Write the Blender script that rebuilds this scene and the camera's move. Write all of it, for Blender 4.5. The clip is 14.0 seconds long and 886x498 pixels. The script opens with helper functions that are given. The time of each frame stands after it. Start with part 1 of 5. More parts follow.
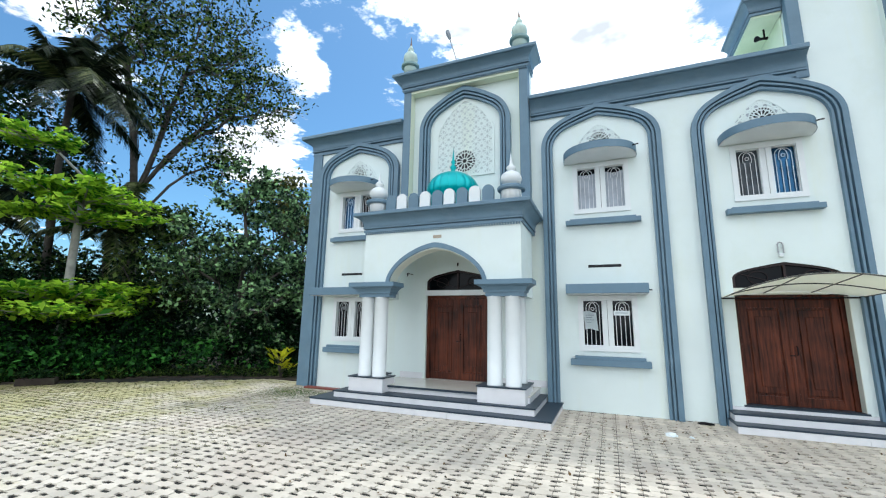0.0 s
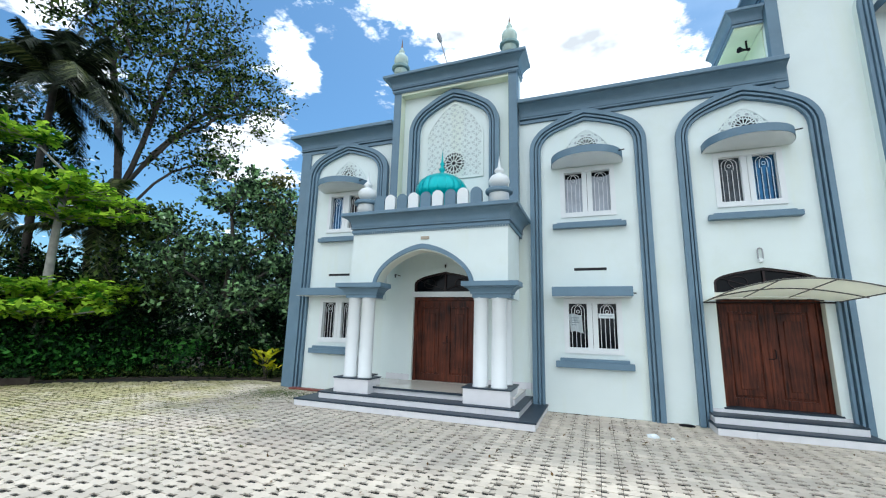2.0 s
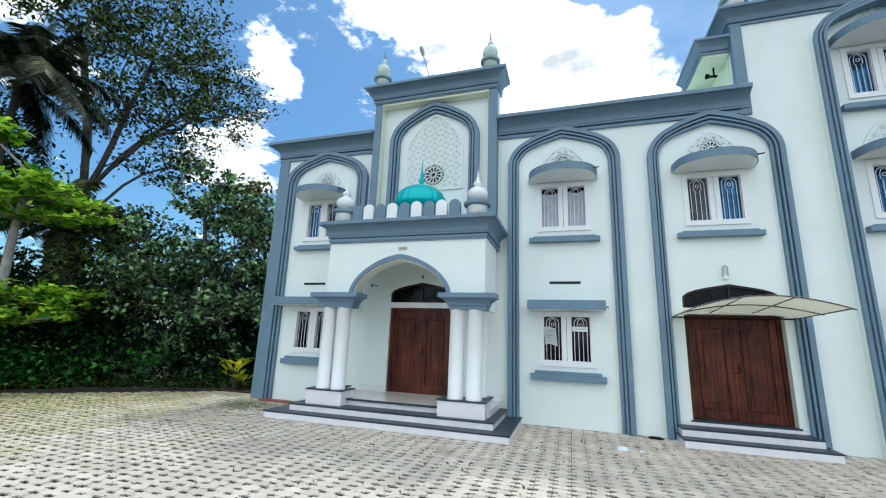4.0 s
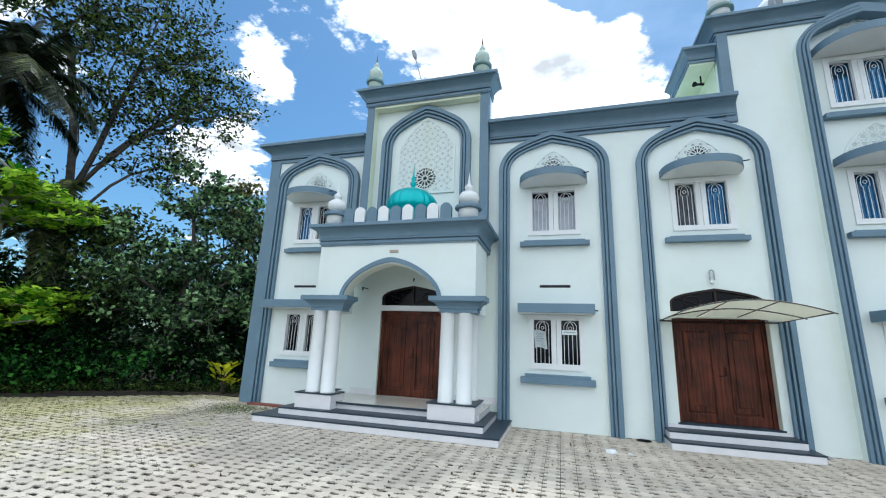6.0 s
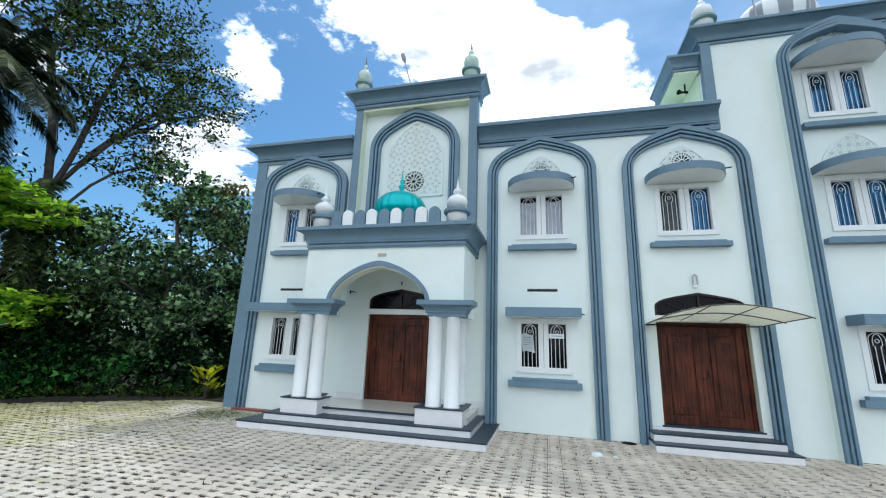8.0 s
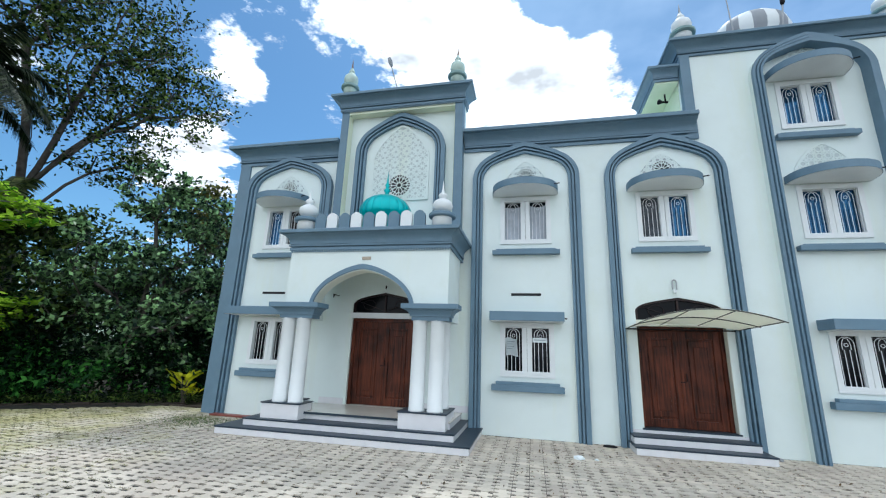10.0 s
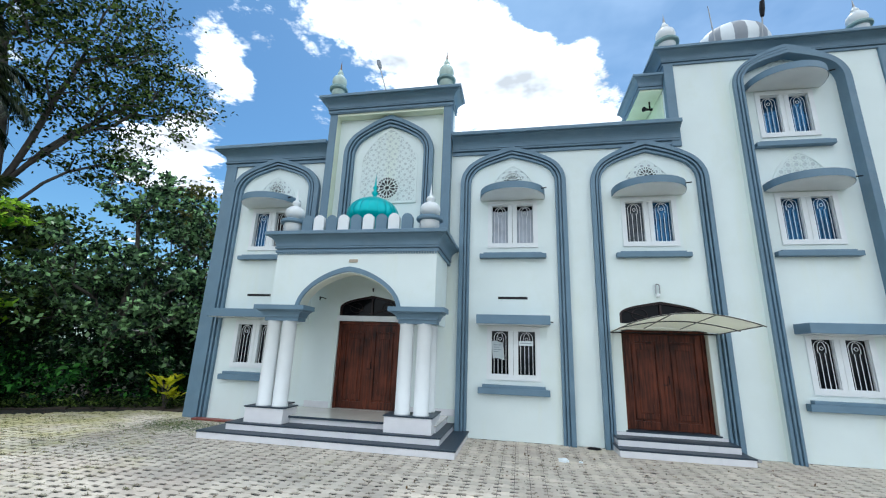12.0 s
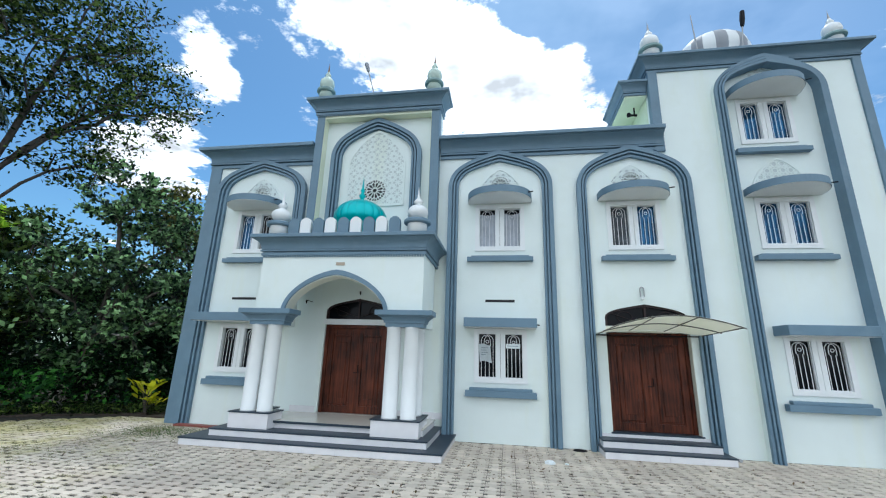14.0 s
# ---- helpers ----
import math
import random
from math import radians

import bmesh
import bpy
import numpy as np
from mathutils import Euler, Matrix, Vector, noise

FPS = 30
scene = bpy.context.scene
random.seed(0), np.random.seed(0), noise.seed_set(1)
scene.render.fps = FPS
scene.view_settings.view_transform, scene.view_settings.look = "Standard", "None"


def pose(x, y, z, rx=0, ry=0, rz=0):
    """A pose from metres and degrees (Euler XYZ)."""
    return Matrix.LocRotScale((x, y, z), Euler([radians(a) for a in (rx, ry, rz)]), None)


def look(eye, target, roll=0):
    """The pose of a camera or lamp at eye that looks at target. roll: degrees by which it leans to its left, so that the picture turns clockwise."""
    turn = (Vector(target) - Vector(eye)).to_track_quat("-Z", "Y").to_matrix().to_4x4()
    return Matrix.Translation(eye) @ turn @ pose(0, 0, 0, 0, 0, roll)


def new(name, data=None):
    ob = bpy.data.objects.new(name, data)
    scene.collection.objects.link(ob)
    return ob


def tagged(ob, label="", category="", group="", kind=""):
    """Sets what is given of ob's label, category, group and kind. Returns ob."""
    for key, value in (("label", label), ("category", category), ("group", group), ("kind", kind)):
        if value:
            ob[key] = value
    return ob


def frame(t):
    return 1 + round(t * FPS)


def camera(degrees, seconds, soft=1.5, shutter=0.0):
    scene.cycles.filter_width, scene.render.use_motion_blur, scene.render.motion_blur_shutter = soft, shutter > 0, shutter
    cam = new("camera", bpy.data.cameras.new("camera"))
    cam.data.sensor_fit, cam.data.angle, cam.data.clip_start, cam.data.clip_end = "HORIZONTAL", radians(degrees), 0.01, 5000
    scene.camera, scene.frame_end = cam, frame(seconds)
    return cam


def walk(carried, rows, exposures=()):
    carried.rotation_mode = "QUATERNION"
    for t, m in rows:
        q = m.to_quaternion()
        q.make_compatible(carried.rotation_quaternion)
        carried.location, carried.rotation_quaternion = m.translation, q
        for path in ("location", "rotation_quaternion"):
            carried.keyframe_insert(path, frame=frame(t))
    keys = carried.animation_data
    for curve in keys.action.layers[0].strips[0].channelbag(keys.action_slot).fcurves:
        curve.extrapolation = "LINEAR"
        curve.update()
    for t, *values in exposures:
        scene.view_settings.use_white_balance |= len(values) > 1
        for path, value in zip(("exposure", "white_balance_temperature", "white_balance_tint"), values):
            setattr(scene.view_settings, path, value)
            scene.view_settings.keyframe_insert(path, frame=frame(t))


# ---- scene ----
cam = camera(95.2, 14.0, 1.15)

PATH = [
    (0, (-0.049, -9.391, 1.773), (-0.791, -7.569, 2.131), 1.0),
    (0.5, (-0.025, -9.395, 1.741), (-0.759, -7.571, 2.107), 1.3),
    (1, (-0.016, -9.395, 1.729), (-0.736, -7.566, 2.098), 1.4),
    (1.5, (-0.015, -9.391, 1.738), (-0.719, -7.556, 2.107), 1.4),
    (2, (-0.008, -9.389, 1.736), (-0.701, -7.55, 2.11), 1.5),
    (2.5, (0.018, -9.396, 1.747), (-0.667, -7.556, 2.129), 1.6),
    (3, (0.005, -9.407, 1.752), (-0.638, -7.556, 2.155), 1.9),
    (5.5, (0.045, -9.405, 1.759), (-0.523, -7.538, 2.195), 2.2),
    (6, (0.039, -9.424, 1.758), (-0.513, -7.553, 2.2), 2.2),
    (6.5, (0.034, -9.419, 1.76), (-0.504, -7.545, 2.205), 2.1),
    (7, (0.027, -9.417, 1.776), (-0.496, -7.539, 2.222), 2.1),
    (7.5, (0.04, -9.421, 1.783), (-0.472, -7.541, 2.232), 2.1),
    (8, (0.035, -9.436, 1.798), (-0.46, -7.552, 2.251), 2.1),
    (10.5, (0.063, -9.437, 1.771), (-0.348, -7.54, 2.253), 2.1),
    (11, (0.069, -9.443, 1.786), (-0.328, -7.543, 2.268), 2.1),
    (11.5, (0.056, -9.449, 1.796), (-0.324, -7.547, 2.282), 2.1),
    (12, (0.069, -9.455, 1.792), (-0.298, -7.551, 2.284), 2.1),
    (12.5, (0.089, -9.447, 1.784), (-0.266, -7.543, 2.282), 2.0),
    (13, (0.093, -9.454, 1.789), (-0.248, -7.548, 2.29), 2.0),
    (13.5, (0.074, -9.455, 1.789), (-0.248, -7.546, 2.294), 1.9),
    (14, (0.092, -9.462, 1.798), (-0.219, -7.552, 2.305), 1.8),
]
walk(cam, [(t, look(eye, target, roll)) for t, eye, target, roll in PATH], [(0, 0.95, 5850, 6), (3, 0.83, 5780, 6), (14, 0.73, 5720, 6)])

# ---- world, sun, exposure ----
SUN_EL, SUN_AZ = 66.0, 2.0          # degrees; azimuth from +y towards +x
to_sun = Vector((math.sin(radians(SUN_AZ)) * math.cos(radians(SUN_EL)), math.cos(radians(SUN_AZ)) * math.cos(radians(SUN_EL)), math.sin(radians(SUN_EL))))
sun = new("sun", bpy.data.lights.new("sun", "SUN"))
sun.data.energy, sun.data.angle, sun.data.color = 0.95, radians(5.0), (1.0, 0.94, 0.84)
sun.matrix_world = look((0, 30, 60), Vector((0, 30, 60)) - to_sun)


def link(nt, a, b):
    nt.links.new(a, b)


def make_world():
    w = bpy.data.worlds.new("sky")
    scene.world = w
    w.use_nodes = True
    nt = w.node_tree
    bg = nt.nodes["Background"]
    sky = nt.nodes.new("ShaderNodeTexSky")
    sky.sky_type, sky.sun_disc = "NISHITA", False
    sky.sun_elevation, sky.sun_rotation = radians(SUN_EL), radians(SUN_AZ)
    sky.dust_density, sky.ozone_density = 0.6, 2.0
    co = nt.nodes.new("ShaderNodeTexCoord")
    # cumulus: fractal noise on a flat cloud layer seen by direction, thick masses towards a few directions
    sep = nt.nodes.new("ShaderNodeSeparateXYZ")
    link(nt, co.outputs["Generated"], sep.inputs[0])
    zup = nt.nodes.new("ShaderNodeMath"); zup.operation = "MAXIMUM"; zup.inputs[1].default_value = 0.06
    link(nt, sep.outputs["Z"], zup.inputs[0])
    div = nt.nodes.new("ShaderNodeVectorMath"); div.operation = "DIVIDE"
    comb = nt.nodes.new("ShaderNodeCombineXYZ")
    for i in range(3):
        link(nt, zup.outputs[0], comb.inputs[i])
    link(nt, co.outputs["Generated"], div.inputs[0]); link(nt, comb.outputs[0], div.inputs[1])
    n1 = nt.nodes.new("ShaderNodeTexNoise")
    n1.inputs["Scale"].default_value, n1.inputs["Detail"].default_value, n1.inputs["Roughness"].default_value = 2.6, 10, 0.66
    link(nt, div.outputs[0], n1.inputs["Vector"])
    # torn edges
    n2 = nt.nodes.new("ShaderNodeTexNoise")
    n2.inputs["Scale"].default_value, n2.inputs["Detail"].default_value, n2.inputs["Roughness"].default_value = 11.0, 6, 0.62
    link(nt, div.outputs[0], n2.inputs["Vector"])
    torn = nt.nodes.new("ShaderNodeMath"); torn.operation = "MULTIPLY_ADD"; torn.inputs[1].default_value = 0.36
    lower = nt.nodes.new("ShaderNodeMath"); lower.operation = "SUBTRACT"; lower.inputs[1].default_value = 0.18
    link(nt, n2.outputs["Fac"], torn.inputs[0]); link(nt, n1.outputs["Fac"], torn.inputs[2]); link(nt, torn.outputs[0], lower.inputs[0])
    total = lower.outputs[0]
    for az, el, width, gain in CLOUDS:
        d = (math.sin(radians(az)) * math.cos(radians(el)), math.cos(radians(az)) * math.cos(radians(el)), math.sin(radians(el)))
        dist = nt.nodes.new("ShaderNodeVectorMath"); dist.operation = "DISTANCE"
        dist.inputs[1].default_value = d
        link(nt, co.outputs["Generated"], dist.inputs[0])
        mr = nt.nodes.new("ShaderNodeMapRange"); mr.interpolation_type = "SMOOTHSTEP"
        mr.inputs["From Min"].default_value, mr.inputs["From Max"].default_value = 0.0, width
        mr.inputs["To Min"].default_value, mr.inputs["To Max"].default_value = gain, 0.0
        link(nt, dist.outputs["Value"], mr.inputs["Value"])
        add = nt.nodes.new("ShaderNodeMath"); add.operation = "ADD"
        link(nt, total, add.inputs[0]); link(nt, mr.outputs[0], add.inputs[1])
        total = add.outputs[0]
    ramp = nt.nodes.new("ShaderNodeMapRange"); ramp.interpolation_type = "SMOOTHSTEP"
    ramp.inputs["From Min"].default_value, ramp.inputs["From Max"].default_value = 0.575, 0.68
    link(nt, total, ramp.inputs["Value"])
    # thin haze on part of the blue
    cover = ramp.outputs[0]
    for az, el, width, gain in VEILS:
        d = (math.sin(radians(az)) * math.cos(radians(el)), math.cos(radians(az)) * math.cos(radians(el)), math.sin(radians(el)))
        dist = nt.nodes.new("ShaderNodeVectorMath"); dist.operation = "DISTANCE"
        dist.inputs[1].default_value = d
        link(nt, co.outputs["Generated"], dist.inputs[0])
        mr = nt.nodes.new("ShaderNodeMapRange"); mr.interpolation_type = "SMOOTHSTEP"
        mr.inputs["From Min"].default_value, mr.inputs["From Max"].default_value = 0.0, width
        mr.inputs["To Min"].default_value, mr.inputs["To Max"].default_value = gain, 0.0
        link(nt, dist.outputs["Value"], mr.inputs["Value"])
        add = nt.nodes.new("ShaderNodeMath"); add.operation = "ADD"; add.use_clamp = True
        link(nt, cover, add.inputs[0]); link(nt, mr.outputs[0], add.inputs[1])
        cover = add.outputs[0]
    shade = nt.nodes.new("ShaderNodeTexNoise")
    shade.inputs["Scale"].default_value, shade.inputs["Detail"].default_value = 4.0, 4
    link(nt, div.outputs[0], shade.inputs["Vector"])
    tone = nt.nodes.new("ShaderNodeMapRange")
    tone.inputs["From Min"].default_value, tone.inputs["From Max"].default_value = 0.34, 0.56
    tone.inputs["To Min"].default_value, tone.inputs["To Max"].default_value = 4.6, 11.0
    link(nt, shade.outputs["Fac"], tone.inputs["Value"])
    cloud = nt.nodes.new("ShaderNodeCombineXYZ")
    for i, k in enumerate((1.0, 1.0, 1.0)):
        link(nt, tone.outputs[0], cloud.inputs[i])
    mix = nt.nodes.new("ShaderNodeMix"); mix.data_type = "RGBA"
    link(nt, cover, mix.inputs["Factor"])
    dim = nt.nodes.new("ShaderNodeVectorMath"); dim.operation = "MULTIPLY"
    dim.inputs[1].default_value = BLUE_SKY
    link(nt, sky.outputs[0], dim.inputs[0])
    link(nt, dim.outputs[0], mix.inputs["A"]); link(nt, cloud.outputs[0], mix.inputs["B"])
    link(nt, mix.outputs["Result"], bg.inputs["Color"])
    bg.inputs["Strength"].default_value = SKY


SKY = 0.1
BLUE_SKY = (0.58, 0.77, 0.80)      # a clear, washed sky between the clouds
# azimuth, elevation, width, gain
CLOUDS = [(-12, 41, 0.30, 0.34), (5, 36, 0.25, 0.34), (-29, 42, 0.13, 0.20), (-42.2, 32.4, 0.085, 0.17), (-40.8, 30.8, 0.06, 0.13), (-44.6, 34.4, 0.06, 0.13), (-47.6, 36.4, 0.05, 0.11),
          (-45.5, 21.3, 0.12, 0.34), (-51, 21.5, 0.08, 0.20), (-64.5, 24.5, 0.10, 0.20), (-71, 29.5, 0.10, 0.24), (-56.5, 13, 0.14, -0.20), (-52, 28, 0.11, -0.32), (-36.5, 33.5, 0.075, -0.30), (-37, 27, 0.12, -0.25),
          # the wide bank at azimuth 180 is unseen, added to brighten the shaded front
          (-51, 40, 0.10, -0.28), (-58, 35, 0.10, -0.2), (8, 44, 0.10, -0.34), (2.5, 44.5, 0.06, -0.32), (28, 40, 0.24, -0.30), (18, 45, 0.10, -0.2), (180, 40, 1.5, 0.45), (100, 35, 0.7, 0.2)]
VEILS = [(15, 45, 0.5, 0.07), (35, 35, 0.5, 0.06)]
make_world()


# ---- materials ----
def material(name, color, rough=0.6, var=0.06, scale=3.0, bump=0.05, bump_scale=60.0, metal=0.0, stain=None, stain_amount=0.0, stain_scale=1.2, spec=0.5, per_piece=0.0, island=0.0):
    m = bpy.data.materials.new(name)
    m.use_nodes = True
    nt = m.node_tree
    b = nt.nodes["Principled BSDF"]
    b.inputs["Roughness"].default_value, b.inputs["Metallic"].default_value = rough, metal
    b.inputs["Specular IOR Level"].default_value = spec
    geo = nt.nodes.new("ShaderNodeNewGeometry")
    pos = geo.outputs["Position"]
    n = nt.nodes.new("ShaderNodeTexNoise")
    n.inputs["Scale"].default_value, n.inputs["Detail"].default_value = scale, 6
    link(nt, pos, n.inputs["Vector"])
    mr = nt.nodes.new("ShaderNodeMapRange")
    mr.inputs["From Min"].default_value, mr.inputs["From Max"].default_value = 0.3, 0.7
    mr.inputs["To Min"].default_value, mr.inputs["To Max"].default_value = 1 - var, 1 + var
    link(nt, n.outputs["Fac"], mr.inputs["Value"])
    value = mr.outputs[0]
    if per_piece or island:
        if per_piece:
            rnd = nt.nodes.new("ShaderNodeObjectInfo").outputs["Random"]
            amount = per_piece
        else:
            rnd, amount = geo.outputs["Random Per Island"], island
        r2 = nt.nodes.new("ShaderNodeMapRange")
        r2.inputs["To Min"].default_value, r2.inputs["To Max"].default_value = 1 - amount, 1 + amount
        link(nt, rnd, r2.inputs["Value"])
        mu = nt.nodes.new("ShaderNodeMath"); mu.operation = "MULTIPLY"
        link(nt, value, mu.inputs[0]); link(nt, r2.outputs[0], mu.inputs[1])
        value = mu.outputs[0]
    tint = nt.nodes.new("ShaderNodeMix"); tint.data_type = "RGBA"; tint.blend_type = "MULTIPLY"
    tint.inputs["Factor"].default_value = 1
    tint.inputs["A"].default_value = (*color, 1)
    cmb = nt.nodes.new("ShaderNodeCombineXYZ")
    for i in range(3):
        link(nt, value, cmb.inputs[i])
    link(nt, cmb.outputs[0], tint.inputs["B"])
    out = tint.outputs["Result"]
    if stain:
        s = nt.nodes.new("ShaderNodeTexNoise")
        s.inputs["Scale"].default_value, s.inputs["Detail"].default_value, s.inputs["Roughness"].default_value = stain_scale, 8, 0.7
        link(nt, pos, s.inputs["Vector"])
        sr = nt.nodes.new("ShaderNodeMapRange")
        sr.inputs["From Min"].default_value, sr.inputs["From Max"].default_value = 0.52, 0.75
        sr.inputs["To Max"].default_value = stain_amount
        link(nt, s.outputs["Fac"], sr.inputs["Value"])
        mx = nt.nodes.new("ShaderNodeMix"); mx.data_type = "RGBA"
        mx.inputs["B"].default_value = (*stain, 1)
        link(nt, sr.outputs[0], mx.inputs["Factor"]); link(nt, out, mx.inputs["A"])
        out = mx.outputs["Result"]
    link(nt, out, b.inputs["Base Color"])
    if bump:
        f = nt.nodes.new("ShaderNodeTexNoise")
        f.inputs["Scale"].default_value, f.inputs["Detail"].default_value = bump_scale, 4
        link(nt, pos, f.inputs["Vector"])
        bp = nt.nodes.new("ShaderNodeBump")
        bp.inputs["Strength"].default_value, bp.inputs["Distance"].default_value = bump, 0.02
        link(nt, f.outputs["Fac"], bp.inputs["Height"])
        link(nt, bp.outputs[0], b.inputs["Normal"])
    return m


def leaf_material(name, dark, light, back=0.22, spec=0.12, rough=0.42, skew=1.0):
    """Leaves that vary one by one; skew above 1 makes light ones rare."""
    m = bpy.data.materials.new(name)
    m.use_nodes = True
    nt = m.node_tree
    b = nt.nodes["Principled BSDF"]
    b.inputs["Roughness"].default_value = rough
    b.inputs["Specular IOR Level"].default_value = spec
    geo = nt.nodes.new("ShaderNodeNewGeometry")
    mx = nt.nodes.new("ShaderNodeMix"); mx.data_type = "RGBA"
    mx.inputs["A"].default_value, mx.inputs["B"].default_value = (*dark, 1), (*light, 1)
    pw = nt.nodes.new("ShaderNodeMath"); pw.operation = "POWER"; pw.inputs[1].default_value = skew
    link(nt, geo.outputs["Random Per Island"], pw.inputs[0])
    link(nt, pw.outputs[0], mx.inputs["Factor"])
    link(nt, mx.outputs["Result"], b.inputs["Base Color"])
    tr = nt.nodes.new("ShaderNodeBsdfTranslucent")
    link(nt, mx.outputs["Result"], tr.inputs["Color"])
    ms = nt.nodes.new("ShaderNodeMixShader")
    ms.inputs[0].default_value = back
    link(nt, b.outputs[0], ms.inputs[1]); link(nt, tr.outputs[0], ms.inputs[2])
    link(nt, ms.outputs[0], nt.nodes["Material Output"].inputs["Surface"])
    return m


def wood_material(name, dark, light):
    m = bpy.data.materials.new(name)
    m.use_nodes = True
    nt = m.node_tree
    b = nt.nodes["Principled BSDF"]
    b.inputs["Roughness"].default_value = 0.40
    b.inputs["Specular IOR Level"].default_value = 0.22
    geo = nt.nodes.new("ShaderNodeNewGeometry")
    mp = nt.nodes.new("ShaderNodeMapping")
    mp.inputs["Scale"].default_value = (28, 28, 1.6)
    link(nt, geo.outputs["Position"], mp.inputs["Vector"])
    n = nt.nodes.new("ShaderNodeTexNoise")
    n.inputs["Scale"].default_value, n.inputs["Detail"].default_value, n.inputs["Distortion"].default_value = 1.0, 7, 0.6
    link(nt, mp.outputs[0], n.inputs["Vector"])
    big = nt.nodes.new("ShaderNodeTexNoise")
    big.inputs["Scale"].default_value = 2.3
    link(nt, geo.outputs["Position"], big.inputs["Vector"])
    av = nt.nodes.new("ShaderNodeMath"); av.operation = "MULTIPLY_ADD"; av.inputs[1].default_value = 0.30
    half = nt.nodes.new("ShaderNodeMath"); half.operation = "MULTIPLY"; half.inputs[1].default_value = 0.5
    link(nt, n.outputs["Fac"], half.inputs[0])
    link(nt, big.outputs["Fac"], av.inputs[0]); link(nt, half.outputs[0], av.inputs[2])
    ramp = nt.nodes.new("ShaderNodeValToRGB")
    ramp.color_ramp.elements[0].position, ramp.color_ramp.elements[1].position = 0.29, 0.54
    ramp.color_ramp.elements[0].color, ramp.color_ramp.elements[1].color = (*dark, 1), (*light, 1)
    link(nt, av.outputs[0], ramp.inputs[0])
    link(nt, ramp.outputs[0], b.inputs["Base Color"])
    bp = nt.nodes.new("ShaderNodeBump"); bp.inputs["Strength"].default_value, bp.inputs["Distance"].default_value = 0.15, 0.004
    link(nt, n.outputs["Fac"], bp.inputs["Height"]); link(nt, bp.outputs[0], b.inputs["Normal"])
    return m


WHITE = material("white wall paint", (0.73, 0.81, 0.795), 0.65, 0.03, 1.1, 0.04, 90, stain=(0.64, 0.71, 0.62), stain_amount=0.4, stain_scale=0.9)


def streak(m, color, amount):
    """Faint upright streaks where rain has run down the paint."""
    nt = m.node_tree
    b = nt.nodes["Principled BSDF"]
    old = b.inputs["Base Color"].links[0].from_socket
    geo = nt.nodes.new("ShaderNodeNewGeometry")
    mp = nt.nodes.new("ShaderNodeMapping")
    mp.inputs["Scale"].default_value = (1.7, 1.7, 0.22)
    link(nt, geo.outputs["Position"], mp.inputs["Vector"])
    n = nt.nodes.new("ShaderNodeTexNoise")
    n.inputs["Scale"].default_value, n.inputs["Detail"].default_value, n.inputs["Roughness"].default_value = 1.0, 7, 0.62
    link(nt, mp.outputs[0], n.inputs["Vector"])
    mr = nt.nodes.new("ShaderNodeMapRange"); mr.interpolation_type = "SMOOTHSTEP"
    mr.inputs["From Min"].default_value, mr.inputs["From Max"].default_value = 0.50, 0.72
    mr.inputs["To Max"].default_value = amount
    link(nt, n.outputs["Fac"], mr.inputs["Value"])
    mx = nt.nodes.new("ShaderNodeMix"); mx.data_type = "RGBA"
    mx.inputs["B"].default_value = (*color, 1)
    link(nt, mr.outputs[0], mx.inputs["Factor"]); link(nt, old, mx.inputs["A"])
    link(nt, mx.outputs["Result"], b.inputs["Base Color"])


streak(WHITE, (0.72, 0.78, 0.66), 0.45)
TRIM_WHITE = material("white gloss paint", (0.75, 0.785, 0.795), 0.4, 0.03, 3, 0.03, 60)
BLUE = material("blue-grey paint", (0.122, 0.204, 0.276), 0.5, 0.08, 2.2, 0.05, 70, stain=(0.21, 0.29, 0.35), stain_amount=0.35, stain_scale=2.4)
PALE_GREEN = material("pale mint paint", (0.70, 0.81, 0.62), 0.6, 0.05, 2, 0.03, 60)
CREAM = material("pale cream-green paint", (0.74, 0.80, 0.64), 0.65, 0.04, 1.4, 0.04, 80)
SOFFIT = material("cream plaster", (0.74, 0.76, 0.66), 0.7, 0.04, 2, 0.03, 60)
TILE_WHITE = material("white glazed tile", (0.74, 0.74, 0.76), 0.2, 0.04, 4, 0.01, 30)
GRANITE = material("dark grey polished granite", (0.034, 0.050, 0.070), 0.40, 0.25, 90, 0.0, spec=0.16)
FLOOR_TILE = material("cream floor tile", (0.62, 0.60, 0.54), 0.15, 0.05, 3, 0.0)
TEAL = material("teal metallic paint", (0.008, 0.42, 0.44), 0.30, 0.06, 4, 0.0, metal=0.3)
# both grey grounds put the shade behind the tracery into colour
SCREEN = material("screen ground with painted shade", (0.52, 0.58, 0.58), 0.7, 0.05, 3, 0.0)
OPENING_SHADE = material("screen opening with painted shade", (0.40, 0.45, 0.47), 0.8, 0.1, 3, 0.0)
# near-black colour replaces missing light in rooms, slots and openings
DARK = material("near-black for unlit depth", (0.012, 0.013, 0.015), 0.8, 0.1, 3, 0.0)
GRILLE = material("white painted grille bars", (0.72, 0.73, 0.76), 0.4, 0.05, 8, 0.0)
BLACK = material("black painted metal", (0.006, 0.006, 0.008), 0.5, 0.1, 8, 0.0, spec=0.15)
CANOPY_METAL = material("brown-grey painted steel", (0.06, 0.055, 0.05), 0.5, 0.15, 8, 0.0)
GREY_METAL = material("grey metal", (0.32, 0.33, 0.34), 0.4, 0.1, 8, 0.0, metal=0.6)
GLASS_DARK = material("dark window glass", (0.004, 0.006, 0.009), 0.08, 0.1, 2, 0.0, spec=0.22)
GLASS_FAN = material("glossy dark fanlight glass", (0.003, 0.004, 0.006), 0.08, 0.1, 2, 0.03, 3, spec=0.12)
